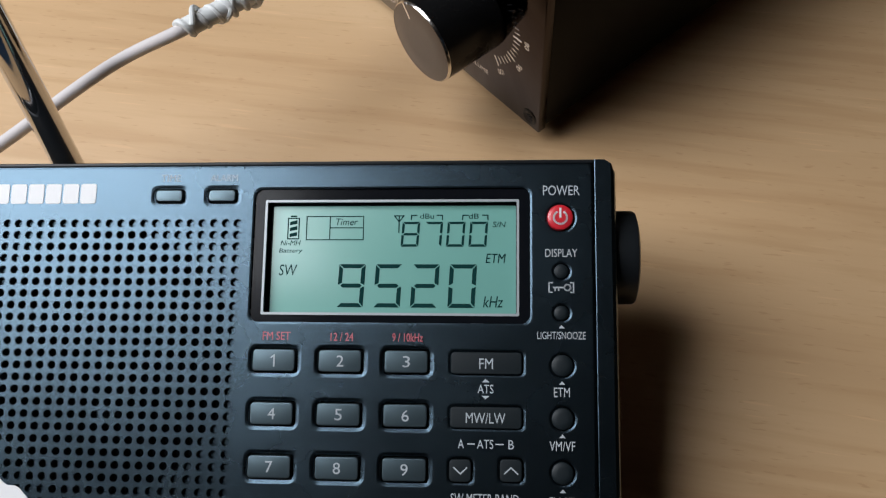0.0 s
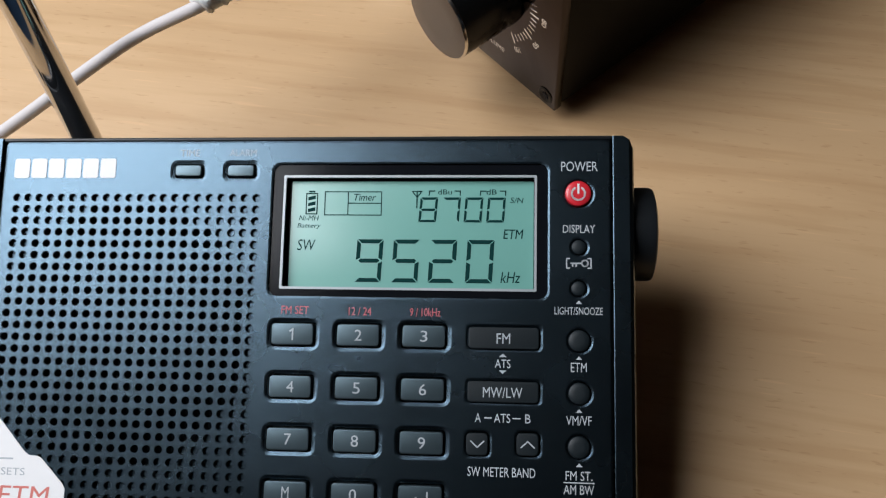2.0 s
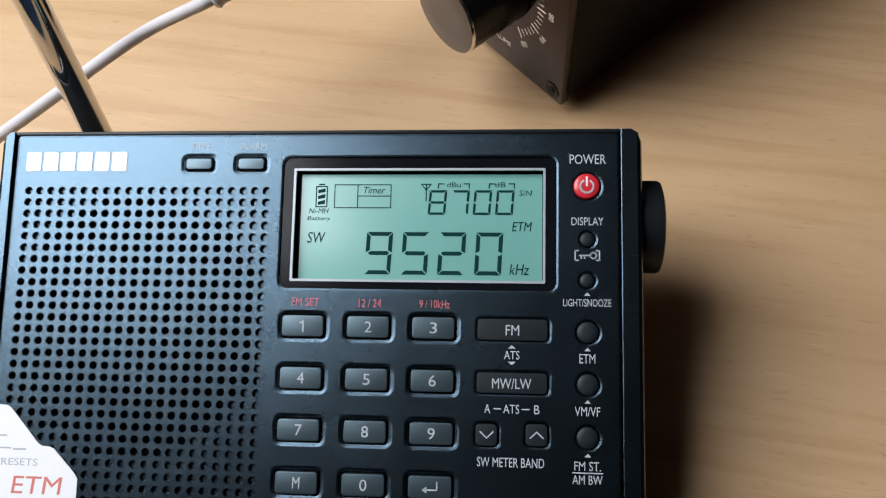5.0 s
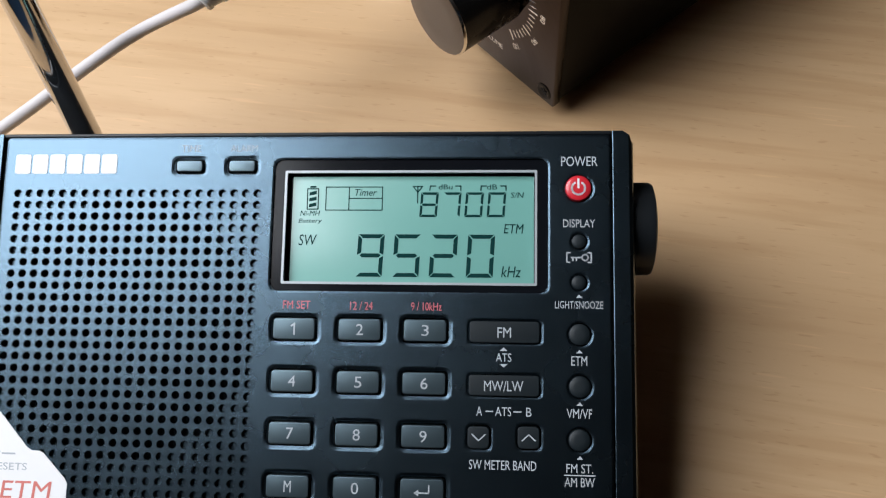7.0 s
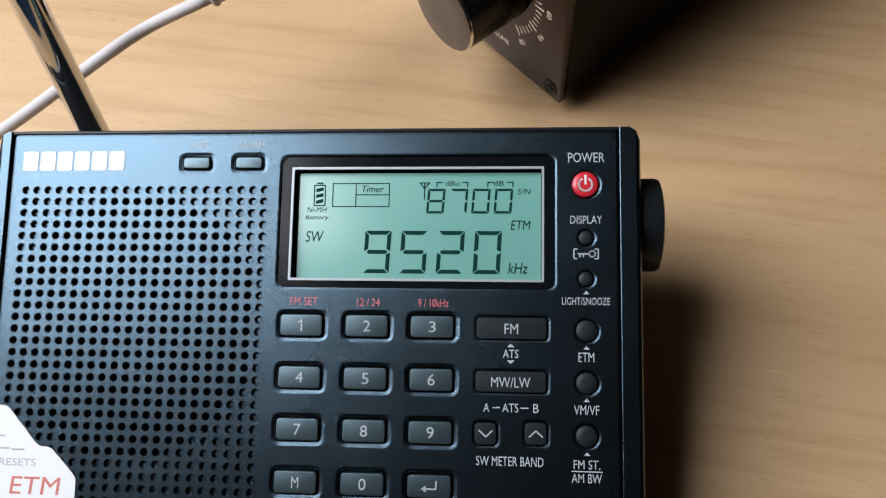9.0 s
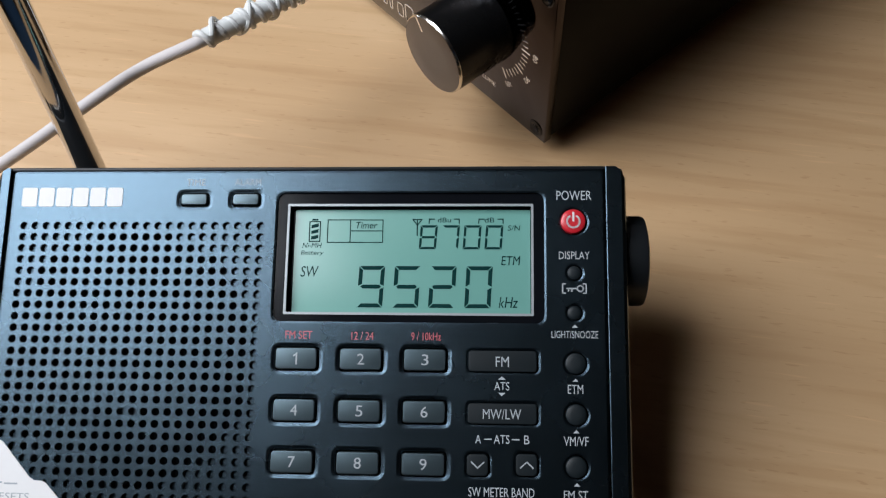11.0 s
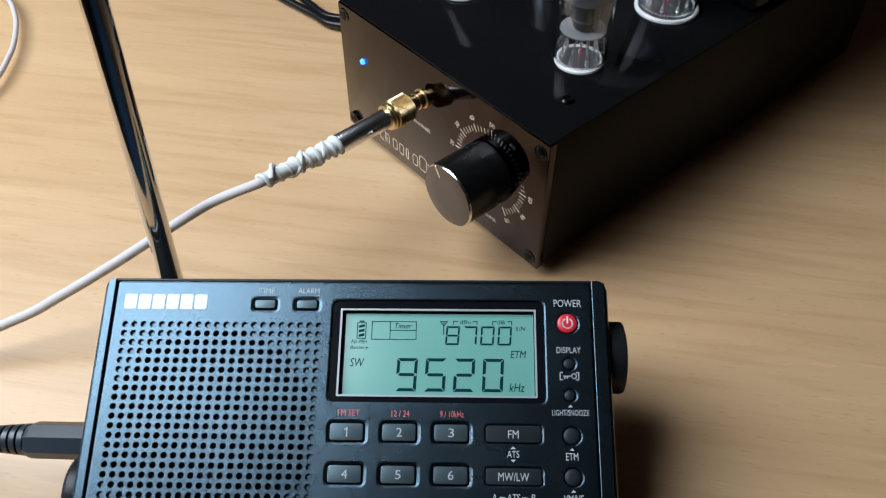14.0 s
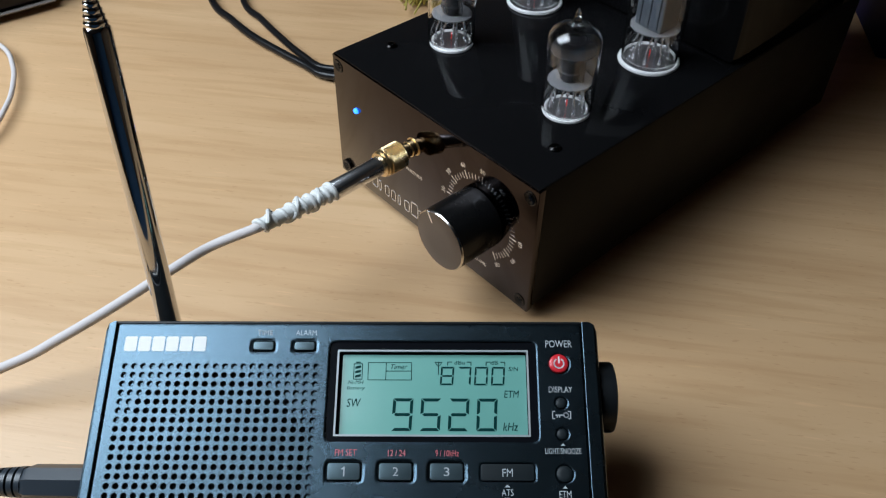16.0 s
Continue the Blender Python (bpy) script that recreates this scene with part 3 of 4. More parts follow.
for ch, u in zip("8700", (90.4, 95.3, 100.1, 104.9)):
    part("digit", digit(ch, u, 69.1, 3.8, 5.4, 0.52, 0.07), LCDINK, screen, smooth=None)
for body, u, v, w, h, sh in (("Ni-MH", 66.5, 69.9, 4.4, 1.1, 0.2), ("Battery", 66.6, 68.1, 5.2, 1.2, 0.2), ("SW", 66.2, 64.0, 4.0, 2.4, 0.15), ("ETM", 110.7, 66.6, 4.2, 2.0, 0.15), ("kHz", 110.2, 57.4, 4.2, 2.3, 0.2), ("S/N", 111.4, 73.9, 2.8, 1.2, 0.15), ("Timer", 78.7, 74.5, 4.8, 1.5, 0.25), ("dBu", 96.0, 75.7, 3.0, 1.1, 0.0), ("dB", 106.0, 75.7, 2.2, 1.1, 0.0)):
    letters("lcd_sign", body, u, v, w, h, P, LCDINK, screen, "dark lcd lettering", shear=sh, d=-2.05)
D0 = -2.09
bm = strip(bmesh.new(), [(69.9, 70.6), (82.3, 70.6), (82.3, 75.7), (69.9, 75.7)], 0.2, P, D0, 0.04, True)
strip(bm, [(75.0, 70.6), (75.0, 75.7)], 0.2, P, D0, 0.04)
strip(bm, [(75.0, 73.2), (82.3, 73.2)], 0.2, P, D0, 0.04)
mark(bm, LCDINK, screen, "dark timer box", "timer_box")
bm = strip(bmesh.new(), [(65.8, 70.8), (68.2, 70.8), (68.2, 75.3), (65.8, 75.3)], 0.24, P, D0, 0.04, True)
strip(bm, [(66.5, 75.75), (67.5, 75.75)], 0.36, P, D0, 0.04)
for v in (71.6, 72.9, 74.2):
    poly(bm, [(66.2, v - 0.4), (67.8, v - 0.1), (67.8, v + 0.7), (66.2, v + 0.3)], P, D0, 0.04)
mark(bm, LCDINK, screen, "dark battery symbol", "battery_symbol")
bm = strip(bmesh.new(), [(90.0, 75.8), (90.0, 72.2)], 0.24, P, D0, 0.04)
strip(bm, [(89.0, 75.8), (91.0, 75.8), (90.0, 74.5), (89.0, 75.8)], 0.22, P, D0, 0.04)
mark(bm, LCDINK, screen, "dark aerial symbol", "aerial_symbol")
for a, b in ((92.6, 99.3), (103.6, 109.0)):
    mark(strip(bmesh.new(), [(a, 75.0), (a + 0.1, 75.9), (a + 1.2, 75.9)], 0.24, P, D0, 0.04), LCDINK, screen, "dark bracket", "unit_bracket")
    mark(strip(bmesh.new(), [(b, 75.0), (b, 75.9), (b - 1.1, 75.9)], 0.24, P, D0, 0.04), LCDINK, screen, "dark bracket", "unit_bracket")

# sticker on the lower corner
stk = bmesh.new()
outline = [(-2.4, 1.5), (17.4, 1.5), (17.3, 11.6), (16.6, 12.7), (11.6, 17.7), (10.6, 18.1), (8.9, 18.2), (7.9, 18.8), (1.3, 26.0), (0.3, 26.6), (-1.6, 26.7), (-2.4, 26.0)]
poly(stk, outline, P, 0.02, 0.10)
sticker = part("sticker", stk, STICKER, radio, "white paper sticker with cut corner", smooth=None)
letters("printed_sign", "ETM", 8.4, 10.0, 11.2, 3.6, P, surf("sticker_red_print", (0.62, 0.17, 0.14), 0.5, var=0.1), sticker, "red lettering", shear=0.08, d=0.15)
letters("printed_sign", "PRESETS", 3.4, 14.75, 9.6, 1.5, P, DIMINK, sticker, "grey lettering", d=0.15)
for x0, x1, v in ((-1.5, 1.8, 17.6), (2.6, 5.2, 17.4), (-1.8, 0.6, 20.2)):
    mark(strip(bmesh.new(), [(x0, v), (x1, v)], 0.35, P, 0.12, 0.03), DIMINK, sticker, "grey printed bar", "printed_bar")
bm = bmesh.new()
poly(bm, [(105.5, 6.9), (121, 6.9), (121, 9.2), (105.5, 9.2)], P, 0.0)
part("printed_bar", bm, INK, radio, "plain white model mark", smooth=None)

# tuning wheel on the side
wheel = lathe([(9.2, -3), (10.1, -1.5), (10.3, 1.2), (10.3, 5.2), (10.0, 5.8), (8.8, 6.2), (4, 6.5)], 72)
knurl = [v for v in wheel.verts if abs(math.hypot(v.co.x, v.co.y) - 10.3) < 0.01]
for v in knurl:
    a = math.atan2(v.co.y, v.co.x)
    v.co *= 1 - 0.012 * (round(a / (2 * math.pi) * 72) % 2)
wheel.transform(Matrix.Translation(P(134.9, 68.4, -12.5)) @ Matrix.Rotation(radians(90), 4, "Y") @ Matrix.Diagonal((U, U, U, 1)))
part("tuning_wheel", wheel, PLASTIC, radio, "black ribbed tuning wheel")
vol = bmesh.new()
n = 90
rows = []
for r, z in ((9.0, -2.0), (10.2, -0.5), (10.6, 0.6), (10.6, 2.0), (10.6, 3.4), (10.2, 4.3), (9.0, 4.8), (3.0, 5.0)):
    rows.append([Vector((math.cos(2 * math.pi * k / n), math.sin(2 * math.pi * k / n), 0)) * r * (1 - (0.035 * ((k + round(z)) % 2) if r > 10 else 0)) + Vector((0, 0, z)) for k in range(n)])
loft(vol, rows, True, True)
vol.transform(Matrix.Translation(P(-6.6, 29.0, -13.0)) @ Matrix.Rotation(radians(-90), 4, "Y") @ Matrix.Diagonal((U, U, U, 1)))
part("volume_wheel", vol, PLASTIC, radio, "black knurled volume wheel", smooth=20)
# feet and rear prop
for u in (8, 120):
    part("rubber_foot", lathe([(2.6, -2.0), (2.6, 0.2)], 16, Matrix.Translation(P(u, 5, -THICK)) @ Matrix.Diagonal((U, U, U, 1))), RUBBER, radio)
inv = RADIO_M.inverted()
top_back = RADIO_M @ P(64, 70, -THICK)
prop = box(-0.022, -0.0012, 0.0, 0.022, 0.0012, top_back.z + 0.002, 0.0006)
prop.transform(inv @ Matrix.Translation((top_back.x, top_back.y, 0.0)))
part("rear_prop", prop, PLASTIC, radio, "black fold-out stand")

# telescopic aerial
A0 = Vector((-0.06216, 0.04770, 0.03145)) * K
AD = Vector((-0.0273, 0.18736, 0.98191)).normalized()
AM = inv @ along(A0, A0 + AD)
SH = 0.1061 * K
prof = [(3.4, -4), (3.5, -3.4), (3.5, SH / U - 1.2), (3.35, SH / U - 0.5), (3.0, SH / U)]
aerial = part("aerial", lathe(prof, 40, AM @ Matrix.Diagonal((U, U, U, 1))), CHROME, radio, "polished chrome telescopic aerial, collapsed")
z = SH / U
for i in range(6):
    r = 3.05 - 0.32 * i
    part("aerial_section", lathe([(r - 0.25, z - 0.3), (r, z + 0.15), (r, z + 1.0), (r - 0.25, z + 1.35), (r - 0.3, z + 1.75)], 32, AM @ Matrix.Diagonal((U, U, U, 1))), CHROME, aerial)
    z += 1.6
part("aerial_tip", lathe([(1.0, z - 0.3), (1.5, z + 0.3), (1.6, z + 1.8), (1.2, z + 3.0), (0.5, z + 3.4)], 24, AM @ Matrix.Diagonal((U, U, U, 1))), CHROME, aerial)
part("aerial_hinge", box(-4.2 * U, -4.2 * U, -9 * U, 4.2 * U, 4.2 * U, -1.5 * U, 0.0008, 2, AM), PLASTIC, radio)

# ---- headphone amplifier ----
AO = Vector((0.05500, 0.08885, 0.0)) * K
AX, AY = Vector((0.6727, -0.7398, 0.0)).normalized(), Vector((0.7398, 0.6727, 0.0)).normalized()
FOOT = 0.006 * K
AMP_M = Matrix(((AX.x, AY.x, 0, AO.x), (AX.y, AY.y, 0, AO.y), (0, 0, 1, 0), (0, 0, 0, 1)))
amp = thing("tube_amplifier", AMP_M, "black metal tube headphone amplifier with volume knob, on the table", "amplifier")
AW, AH, ADEP = 115.5, 58.8, 211.0


def Q(s, i, h):
    """Amplifier: s along the front from its near corner, i inward, h above the chassis bottom."""
    return Vector((-s * U, i * U, h * U + FOOT))


def abox(s0, i0, h0, s1, i1, h1, bev=0.0):
    a, b = Q(s0, i0, h0), Q(s1, i1, h1)
    return box(min(a.x, b.x), min(a.y, b.y), min(a.z, b.z), max(a.x, b.x), max(a.y, b.y), max(a.z, b.z), bev)


part("front_plate", abox(0, 0, -0.9, AW, 3.0, AH - 0.7, 0.0003), AMPFRONT, amp, "dark brown-black anodised front plate")
part("chassis", abox(0.3, 3.1, 0, AW - 0.3, ADEP, AH - 0.2, 0.0005), AMPBODY, amp, "black powder-coated case")
part("top_plate", abox(0.7, 0.5, AH - 0.6, AW - 0.7, ADEP - 0.5, AH, 0.0001), AMPTOP, amp, "glossy black top plate")
for s in (10, AW - 10):
    for i in (12, ADEP - 12):
        part("foot", lathe([(6 * U, 0), (6.5 * U, FOOT + 0.0002)], 20, Matrix.Translation(Q(s, i, 0) - Vector((0, 0, FOOT)))), RUBBER, amp)


def F(x, y, d=0.0):
    """Front plate plane, x to the right from the far corner line, y up, d outwards."""
    return Q(-x, -d, y)


def facing(s, h, out=0.0):
    return Matrix.Translation(Q(s, -out, h)) @ Matrix.Rotation(radians(90), 4, "X") @ Matrix.Diagonal((U, U, U, 1))


for s, h in ((4.1, 2.9), (3.9, 53.6), (111.9, 53.8), (111.8, 2.9)):
    sc = part("screw", lathe([(2.9, -1), (2.9, 0.1), (2.6, 0.3), (2.1, 0.3), (1.8, 0.1)], 24, facing(s, h)), SCREW, amp)
    bm = bmesh.new()
    for a in (30, 90, 150):
        c, n = math.cos(radians(a)), math.sin(radians(a))
        strip(bm, [(-s - 1.1 * c, h - 1.1 * n), (-s + 1.1 * c, h + 1.1 * n)], 0.42, F, 0.08, 0.12)
    part("screw_cross", bm, GLOSS, sc, smooth=None)
KS, KH = 27.0, 30.0
knob = part("volume_knob", lathe([(11.6, -0.4), (12.2, 0.2), (12.2, 19.2)], 64, facing(KS, KH, 0.5), True), KNOBSIDE, amp, "large black volume knob", smooth=30)
part("knob_rim", lathe([(12.2, 19.2), (12.15, 19.5), (11.75, 19.95)], 64, facing(KS, KH, 0.5), False), RIM, knob, "bright chamfered rim")
part("knob_face", lathe([(11.75, 19.9), (11.6, 19.95), (6, 19.95)], 64, facing(KS, KH, 0.5)), KNOBFACE, knob, "brushed dark knob face")
a = radians(122)
part("knob_mark", strip(bmesh.new(), [(-KS + 11.4 * math.cos(a), KH + 11.4 * math.sin(a)), (-KS + 7.6 * math.cos(a), KH + 7.6 * math.sin(a))], 0.7, F, 20.4, 0.12), RIM, knob, smooth=None)
for k in range(51):
    a = radians(240 - 6 * k)
    r0, r1, w = (15.2, 18.3, 0.42) if k % 5 == 0 else (15.6, 17.6, 0.28)
    mark(strip(bmesh.new(), [(-KS + r0 * math.cos(a), KH + r0 * math.sin(a)), (-KS + r1 * math.cos(a), KH + r1 * math.sin(a))], w, F, 0.0), ETCH, amp, "bright scale line", "scale_tick")
for k in range(0, 11):
    a = radians(240 - 30 * k)
    letters("scale_number", str(k * 10), -KS + 20.6 * math.cos(a), KH + 20.6 * math.sin(a), 2.6 if k else 1.2, 1.9, F, ETCH, amp, "bright scale number", turn=240 - 30 * k - 90, d=0.06)
letters("printed_sign", "VOLUME", -KS - 0.3, 7.3, 9.6, 1.7, F, ETCH, amp, "bright etched lettering", d=0.06)
letters("printed_sign", "PHONES", -65.0, 27.0, 9.6, 1.7, F, ETCH, amp, "bright etched lettering", d=0.06)
for i, w in enumerate((3.4, 1.6, 2.6, 2.6, 1.4, 3.0, 4.2, 3.2, 2.4, 4.2, 3.0)):
    x = -93 + i * 4.3
    part("logo_block", strip(bmesh.new(), rrect(x, 3.8, x + w, 9.0 + (1.8 if i in (0, 6) else 0), 1.0, 3), 0.4, F, 0.0, 0.06, True), ETCH, amp, "plain outlined logo shape", smooth=None)
part("power_led", lathe([(1.25, -0.5), (1.25, 0.5), (0.9, 1.0), (0.3, 1.2)], 20, facing(101.4, 37.6)), LED, amp, "lit blue indicator")
part("headphone_socket", lathe([(3.9, -0.5), (3.9, 0.15), (3.7, 0.3), (3.0, 0.3)], 36, facing(65.0, 40.2)), GOLD, amp, "gold headphone socket")
for s, i in ((103.2, 20.9), (12.9, 20.9), (103.2, 190), (12.9, 190)):
    part("top_screw", lathe([(2.2, -0.5), (2.2, 0.5), (1.7, 1.1), (1.1, 1.25), (0.9, 0.5), (0.3, 0.4)], 24, Matrix.Translation(Q(s, i, AH)) @ Matrix.Diagonal((U, U, U, 1))), SCREW, amp)
# housing stretched upwards out of view so its shadow darkens the table beyond
part("tall_shade_housing", abox(2.5, 112, AH, AW - 2.5, 206, AH + 220, 0.003), AMPTOP, amp, "black transformer housing, unseen upper part added to cast shade")


# ---- tubes ----
def tube_valve(s, i, r, height, tip, label):
    t = thing("vacuum_tube", AMP_M @ Matrix.Translation(Q(s, i, AH)), label, "vacuum tube", "tubes on the amplifier")
    S = Matrix.Diagonal((U, U, U, 1))
    e = -0.8 if tip else 0.9
    part("socket", lathe([(r + e, 0), (r + e + 0.2, 0.4), (r + e, 1.1), (r + e - 0.5, 1.5), (r + e - 1.0, 1.5), (r + e - 1.3, 0.5)], 40, S, False), CERAMIC, t, "white ceramic socket ring")
    part("socket_core", lathe([(r + e - 1.25, 0.1), (r + e - 1.25, 0.7), (2.0, 0.8)], 32, S), SOCKETCORE, t, "dark socket centre")
    # one thin blown shell: outer wall up, inner wall down, flared foot
    outer = [(r * 0.5, 1.5), (r - 1.2, 1.5), (r - 0.3, 2.0), (r, 3.2), (r, height - 5.5), (r - 0.3, height - 4.2), (r - 1.2, height - 2.6), (r - 2.8, height - 1.2), (r * 0.5, height - 0.1), (2.2, height + 0.8)]
    outer += [(1.3, height + 2.2), (0.9, height + 4.6), (0.3, height + 6.2)] if tip else [(0.6, height + 1.2)]
    w = 0.45
    inner = [(r * 0.5, 1.5 + w), (r - 1.4, 1.5 + w), (r - 0.3 - w, 2.6), (r - w, 3.6), (r - w, height - 5.5), (r - 0.35 - w, height - 4.4), (r - 1.3 - w, height - 3.0), (r - 3.0, height - 1.7), (r * 0.5, height - 0.65), (1.6, height + 0.1), (0.3, height + 0.6)]
    shell = part("glass_envelope", lathe(outer + inner[::-1], 48, S), GLASS, t, "clear glass envelope", smooth=60)
    shell.visible_shadow = False
    low, high = (13.5, height - 9.5) if tip else (15.5, height - 9)
    n = 7 if tip else 8
    for k in range(n):
        a = 2 * math.pi * (k + 0.5) / n
        ring_at = lambda f, z, da=0.0: Vector((r * f * math.cos(a + da), r * f * math.sin(a + da), z)) * U
        part("pin_wire", tube(spline([ring_at(0.66, 1.0), ring_at(0.66, 6.0), ring_at(0.58, 8.5), ring_at(0.44, low, 0.25)], 4), 0.34 * U, 8), PIN, t)
        part("pin_bead", lathe([(0.35, 2.0), (0.75, 2.4), (0.75, 3.6), (0.45, 4.6)], 10, Matrix.Translation((ring_at(0.66, 0.0).x, ring_at(0.66, 0.0).y, 0)) @ S), PIN, t)
    part("support_wire", tube([Vector((1.5, 2.0, 2.0)) * U, Vector((1.2, 1.6, 8.0)) * U, Vector((2.5, 0.5, low)) * U], 0.3 * U, 6), PIN, t)
    for z, mt in ((low, MICA), (high, PLATE)):
        disc = lathe([(r - 1.4, z), (r - 1.4, z + 0.35)], 28, S)
        for v in disc.verts:
            f = 1 - 0.03 * (round(math.atan2(v.co.y, v.co.x) / (2 * math.pi) * 28) % 2)
            v.co.x *= f
            v.co.y *= f
        part("mica_disc", disc, mt, t)
    if tip:
        part("anode", lathe([(r * 0.34, low + 0.5), (r * 0.40, low + 1.2), (r * 0.40, high - 0.8), (r * 0.34, high)], 24, S), PLATE, t, "dark metal anode")
        for z in (low + 3.0, high - 3.0):
            part("anode_band", lathe([(r * 0.40, z), (r * 0.47, z + 0.3), (r * 0.47, z + 1.2), (r * 0.40, z + 1.5)], 24, S), PLATE, t)
        part("anode_fin", box(-r * 0.62 * U, -0.3 * U, (low + 1.5) * U, r * 0.62 * U, 0.3 * U, (high - 1.5) * U, 0.0001), PLATE, t)
    else:
        part("anode", box(-r * 0.56 * U, -0.5 * r * U, (low + 0.5) * U, r * 0.56 * U, 0.5 * r * U, high * U, 0.0008, 3), PLATEGREY, t, "pale grey metal anode")
        for x in (-0.36, 0.0, 0.36):
            part("anode_rib", box((x * r - 0.5) * U, -0.54 * r * U, (low + 1.5) * U, (x * r + 0.5) * U, 0.54 * r * U, (high - 1.0) * U, 0.0003), PLATEGREY, t)
    part("getter_ring", lathe([(r * 0.34, height - 5.6), (r * 0.40, height - 5.3), (r * 0.46, height - 5.6), (r * 0.40, height - 5.9)], 24, S, False), PLATE, t)
    part("getter_flash", lathe([(r - 1.3, height - 5.0), (r - 1.7, height - 4.2), (r - 2.4, height - 3.0), (r - 3.8, height - 2.1), (r * 0.4, height - 1.2), (1.0, height - 0.6)], 32, S, False), GETTER, t, "smoky silver getter flash")
    part("heater_glow", lathe([(0.15, 2.0), (0.26, 2.2), (0.26, 4.6), (0.15, 5.0)], 12, S), HEATER, t, "dull red heater")
    return t


tube_valve(26.0, 40.8, 9.5, 35.0, 1, "small clear glass tube with pointed tip on the amplifier")
tube_valve(89.1, 40.9, 9.5, 35.0, 1, "small clear glass tube with pointed tip on the amplifier")
tube_valve(27.9, 91.7, 11.2, 56.0, 0, "larger clear glass tube in a white socket")
tube_valve(90.8, 91.7, 11.2, 56.0, 0, "larger clear glass tube in a white socket")

# ---- headphone plug and white cable ----
J0 = AMP_M @ Q(65.0, 0, 40.2)
J1 = AMP_M @ Q(64.6, -41, 39.6)
jd = (J1 - J0).normalized()
lead = thing("headphone_cable", along(J0, J1), "white headphone cable with gold and chrome plug in the amplifier", "cable")
LI = along(J0, J1).inverted()
S = Matrix.Diagonal((U, U, U, 1))
part("gold_neck", lathe([(3.3, 0.3), (3.3, 2.6), (2.9, 2.9), (2.9, 4.2), (3.4, 4.5), (3.4, 6.9)], 36, S), GOLD, lead, "gold-plated plug neck")
kn = lathe([(3.2, 6.4), (5.0, 6.7)] + [(5.5, 7.0 + 0.5 * k) for k in range(15)] + [(4.9, 14.4), (5.3, 14.8), (5.3, 15.6), (4.9, 15.9), (5.1, 16.2), (4.9, 16.9), (3.6, 17.2)], 96, S)
for v in kn.verts:
    if 6.9 * U < v.co.z < 14.2 * U:
        a = round(math.atan2(v.co.y, v.co.x) / (2 * math.pi) * 96)
        b = round(v.co.z / U / 0.5)
        f = 1 - 0.05 * (a % 2) - 0.05 * (b % 2)
        v.co.x *= f
        v.co.y *= f
part("knurled_ring", kn, GOLD, lead, "knurled gold ring", smooth=20)
part("plug_barrel", lathe([(3.4, 16.8), (3.7, 17.2), (3.7, 39.6), (3.4, 40.2), (2.4, 40.3)], 36, S), DARKCHROME, lead, "dark polished plug barrel")
wp0 = J0 + jd * 39 * U
wp1 = AMP_M @ Q(65.2, -70.5, 40.3)
pts = [wp0, J0 + jd * 52 * U + Vector((0, 0, 0.0006)), wp1]
path_w = spline(pts, 20)
white = [wp1] + [Vector(p) for p in ((-0.0545, 0.0826, 0.0378), (-0.0646, 0.0735, 0.0368), (-0.0832, 0.0620, 0.0300), (-0.1016, 0.0548, 0.0215), (-0.1159, 0.0507, 0.0150), (-0.150, 0.040, 0.006), (-0.185, 0.030, 0.0018), (-0.24, 0.020, 0.0018))]
bm = tube([LI @ p for p in path_w[2:] + spline(white, 16)[1:]], 1.75 * U, 16)
part("cable", bm, WHITEPVC, lead, "smooth white cable")
# uneven white binding wound round the cable behind the plug
wrap = bmesh.new()
helix = []
N = 260
for k in range(N):
    f = k / (N - 1)
    q = path_w[min(len(path_w) - 1, int(f * (len(path_w) - 1)))].lerp(path_w[min(len(path_w) - 1, int(f * (len(path_w) - 1)) + 1)], f * (len(path_w) - 1) % 1)
    d = (path_w[-1] - path_w[0]).normalized()
    a1 = d.orthogonal().normalized()
    a2 = d.cross(a1)
    ang = 2 * math.pi * 8.5 * f + 0.7 * math.sin(9 * f)
    r = (2.3 + 0.7 * noise.noise((7 * f, 1.3, 0)) + (0.35 if f < 0.7 else 0)) * U
    helix.append(LI @ (q + r * (math.cos(ang) * a1 + math.sin(ang) * a2)))
tube(helix, 1.0 * U, 8, wrap)
helix2 = []
for k in range(120):
    f = 0.12 + 0.8 * k / 119
    q = path_w[int(f * (len(path_w) - 1))].lerp(path_w[int(f * (len(path_w) - 1)) + 1], f * (len(path_w) - 1) % 1)
    ang = -2 * math.pi * 3.2 * f + 1.0
    helix2.append(LI @ (q + (3.2 + 0.5 * math.sin(17 * f)) * U * (math.cos(ang) * a1 + math.sin(ang) * a2)))
tube(helix2, 0.8 * U, 8, wrap)
part("cable_binding", wrap, TAPE, lead, "lumpy white binding wound round the cable")
part("strain_sleeve", tube([LI @ p for p in path_w[: len(path_w) - 2]], 2.7 * U, 14), TAPE, lead)

# white loop further back, black mains leads, power plug of the radio
def cord(name, pts, r, mat, label, cat):
    ob = solid(name, tube(spline(pts, 14), r, 14), mat, label, cat)
    return ob


cord("white_cable", [Vector(p) * K for p in ((-0.30, 0.312, 0.0050), (-0.250, 0.297, 0.0050), (-0.2160, 0.2745, 0.0050), (-0.2025, 0.2552, 0.0050), (-0.1953, 0.2359, 0.0050), (-0.1920, 0.2185, 0.0050), (-0.1925, 0.195, 0.0050), (-0.207, 0.162, 0.0050), (-0.24, 0.13, 0.0050))], 1.3 * U, WHITEPVC, "white cable curving over the table", "cable")
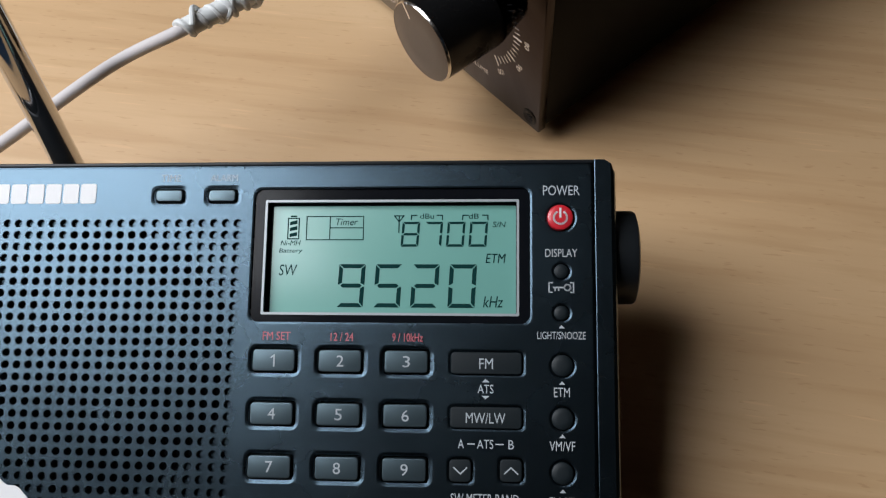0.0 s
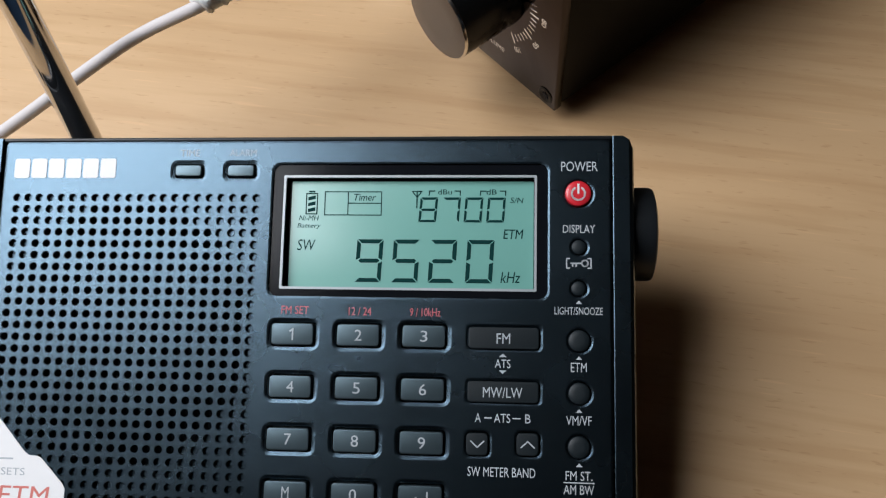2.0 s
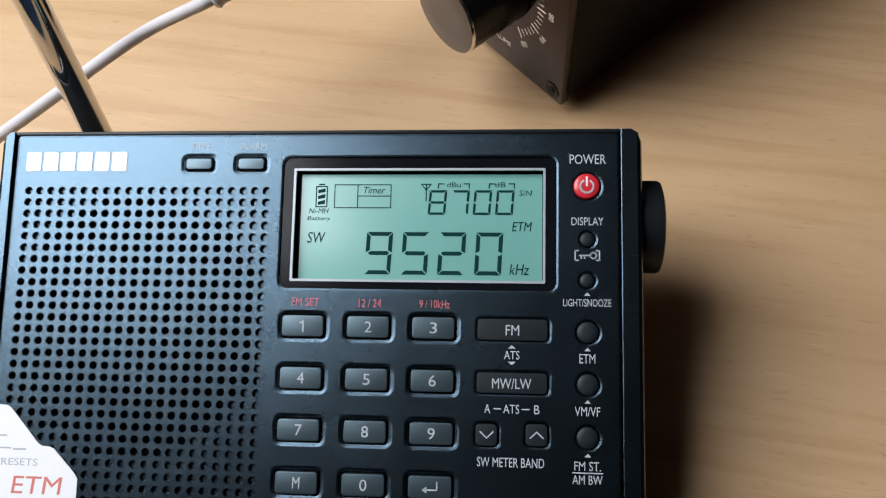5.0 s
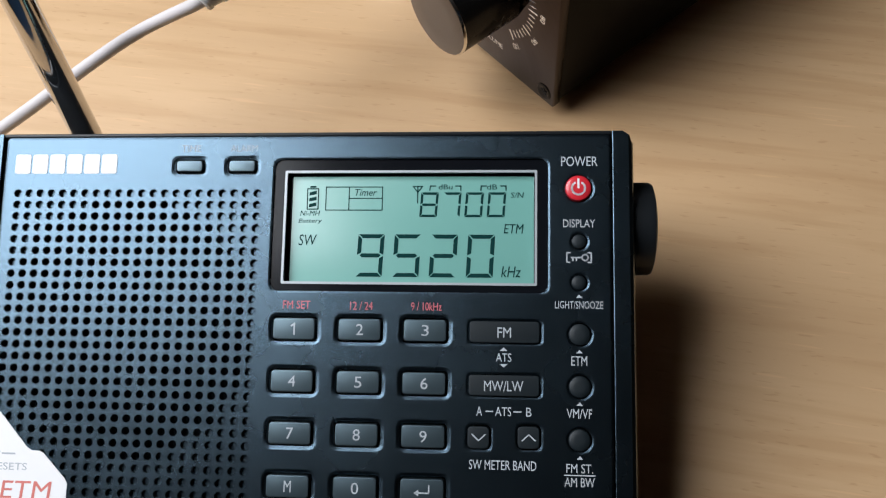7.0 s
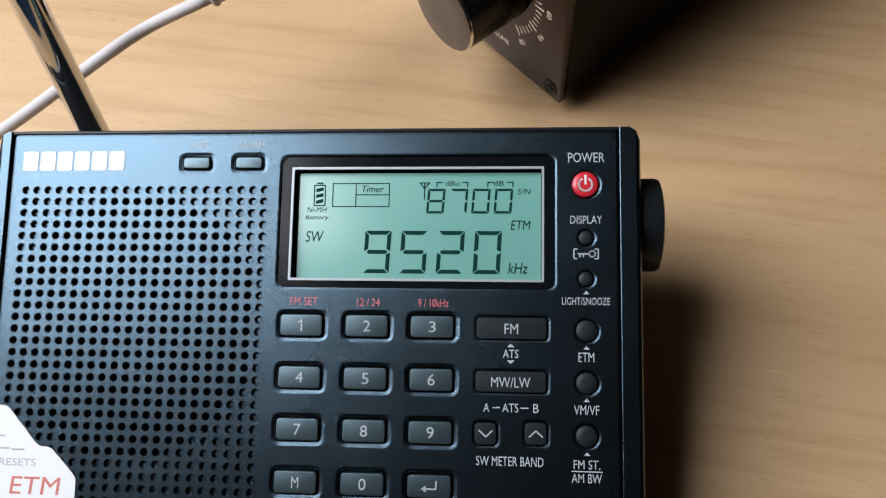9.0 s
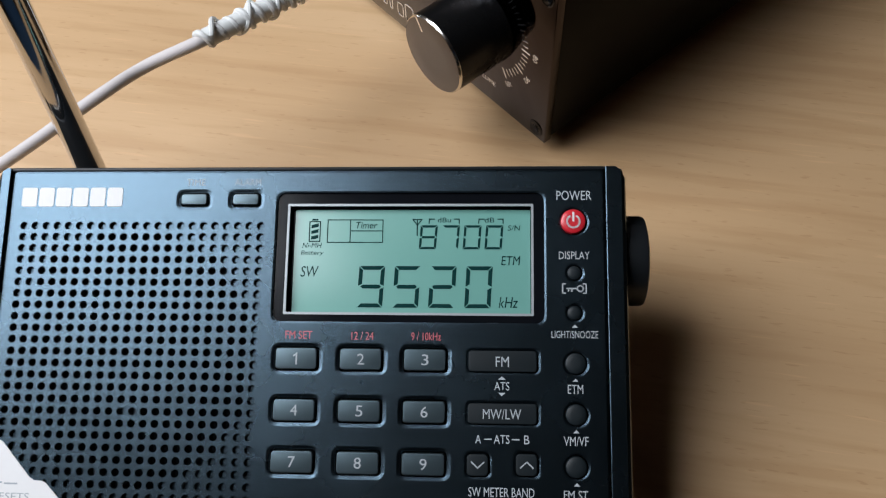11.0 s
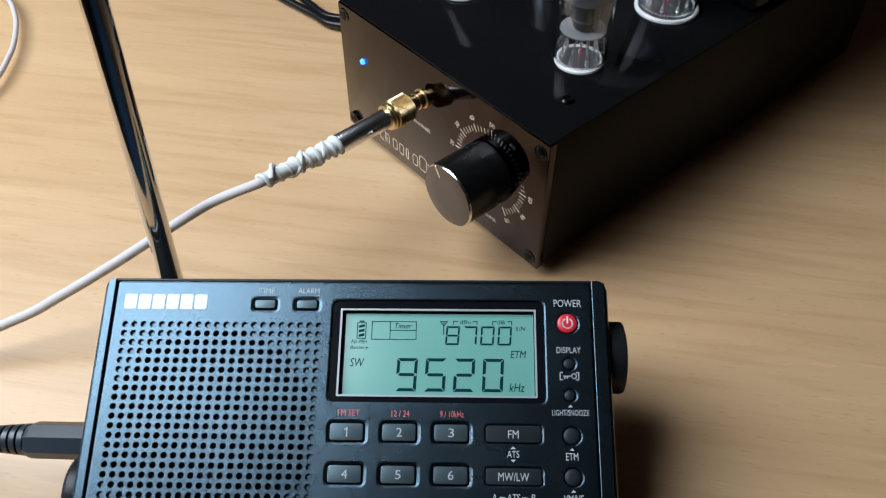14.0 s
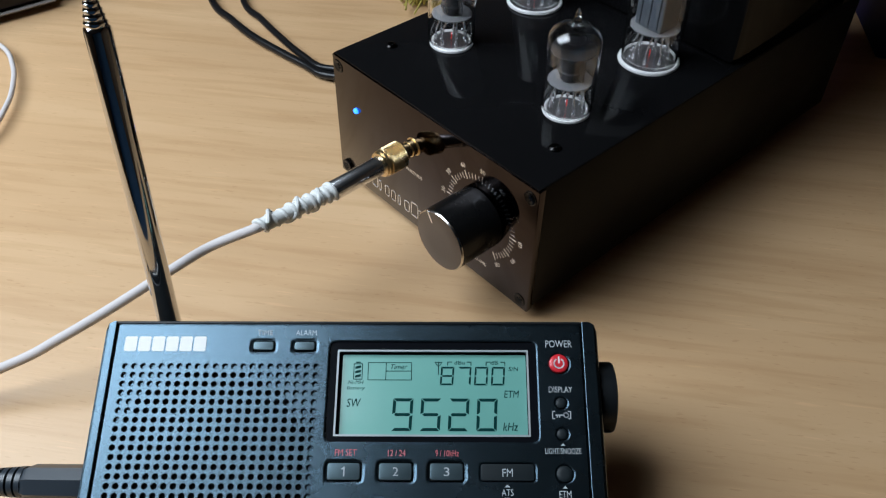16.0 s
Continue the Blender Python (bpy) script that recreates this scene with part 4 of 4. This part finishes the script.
cord("power_cable", [Vector(p) * K for p in ((0.12, 0.345, 0.030), (0.05, 0.283, 0.020), (0.0, 0.246, 0.008), (-0.0369, 0.2523, 0.0036), (-0.0526, 0.2644, 0.0030), (-0.0818, 0.2897, 0.0030), (-0.0991, 0.3098, 0.0030), (-0.1149, 0.332, 0.0030), (-0.14, 0.40, 0.0034), (-0.16, 0.52, 0.0034))], 2.1 * U, BLACKPVC, "thick black cable behind the amplifier", "cable")
cord("power_cable", [Vector(p) * K for p in ((0.12, 0.352, 0.034), (0.05, 0.300, 0.026), (0.0, 0.254, 0.010), (-0.0376, 0.2584, 0.0040), (-0.0537, 0.2725, 0.0030), (-0.0706, 0.294, 0.0030), (-0.083, 0.3118, 0.0030), (-0.0963, 0.332, 0.0030), (-0.115, 0.40, 0.0032), (-0.12, 0.52, 0.0032))], 1.9 * U, BLACKPVC, "black cable behind the amplifier", "cable")

LP = RADIO_M @ P(-6.9, 43.0, -12.0)
LD = Vector((-1.0, 0.03, -0.05)).normalized()
LM = along(LP, LP + LD)
plug = thing("power_plug", LM, "black moulded plug in the side of the radio", "plug")
body = bmesh.new()
loops = []
for z, r in ((-0.5, 4.7), (0.0, 5.1), (18.6, 5.0), (19.8, 4.6), (20.6, 4.3)):
    loops.append([Vector((x * U, y * U, z * U)) for x, y in rrect(-r, -r * 0.94, r, r * 0.94, r * 0.62, 1)])
part("plug_body", loft(body, loops, True, True), PLUG, plug, "faceted black plug body", smooth=20)
part("strain_core", lathe([(3.3, 20), (3.1, 29), (2.5, 41)], 24, S), BLACKPVC, plug)
for k in range(8):
    z = 20.4 + k * 2.35
    r = 4.5 - 0.19 * k
    part("strain_rib", lathe([(r - 1.0, z - 0.1), (r, z), (r - 0.05, z + 1.55), (r - 1.0, z + 1.7)], 28, S), PLUG, plug)
LMI = LM.inverted()
pts = [LP + LD * 24 * U, LP + LD * 45 * U, LP + LD * 70 * U - Vector((0, 0, 0.012)), LP + LD * 110 * U - Vector((0, 0.03, 0.0)), ]
pts[2].z, pts[3].z = 0.010, 0.003
part("plug_cable", tube([LMI @ p for p in spline(pts, 12)], 2.3 * U, 12), BLACKPVC, plug)

# things at the edges of the view
BLUE = surf("blue_plastic", (0.004, 0.007, 0.075), 0.5, spec=0.15)
DARKCASE = surf("dark_case", (0.010, 0.007, 0.009), 0.4, spec=0.2)
TRIMGREY = surf("grey_trim", (0.20, 0.18, 0.17), 0.45, var=0.06)
STRAW = surf("yellow_green_fibre", (0.36, 0.30, 0.06), 0.8, var=0.3)
dev = thing("black_device", Matrix.Translation(Vector((-0.2036, 0.3256, 0)) * K) @ Matrix.Rotation(radians(37), 4, "Z"), "black flat device with a pale trim line, on the table", "device")
part("case", box(-0.24, 0.0, 0.006, 0.0, 0.14, 0.040, 0.004, 3), DARKCASE, dev)
part("case_trim", box(-0.2405, -0.0005, 0.0042, 0.0005, 0.1405, 0.006, 0.0008, 1), TRIMGREY, dev)
for x, y in ((-0.22, 0.02), (-0.02, 0.02), (-0.22, 0.12), (-0.02, 0.12)):
    part("foot", lathe([(0.006, 0), (0.006, 0.0035)], 12, Matrix.Translation((x, y, 0))), RUBBER, dev)
crate = thing("blue_box", Matrix.Translation((0.2448, 0.2669, 0)) @ Matrix.Rotation(radians(-7.1), 4, "Z"), "dark blue plastic box with a red edge, behind the amplifier", "box")
part("case", box(0.0, 0.0, 0.0, 0.13, 0.15, 0.075, 0.003), BLUE, crate)
part("edge_strip", box(-0.004, 0.062, 0.0, -0.0003, 0.15, 0.006, 0.001), RED, crate, "thin red strip")


def fibre_tuft(cx, cy, n=46):
    rg = random.Random(9)
    t = thing("fibre_tuft", Matrix.Translation((cx, cy, 0)), "yellow-green tuft of dry fibres on the table", "decoration")
    bm = bmesh.new()
    for k in range(n):
        a, l = rg.uniform(0, 6.28), rg.uniform(0.010, 0.024)
        b = Vector((rg.gauss(0, 0.004), rg.gauss(0, 0.004), 0.001))
        d = Vector((math.cos(a), math.sin(a), 0))
        e = b + d * l + Vector((0, 0, rg.uniform(0.003, 0.022)))
        mid = b.lerp(e, 0.5) + Vector((rg.gauss(0, 0.002), rg.gauss(0, 0.002), 0.006))
        tube(spline([b, mid, e], 5), rg.uniform(0.0004, 0.0008), 5, bm)
    part("strand_clump", bm, STRAW, t)


fibre_tuft(0.006 * K, 0.338 * K)
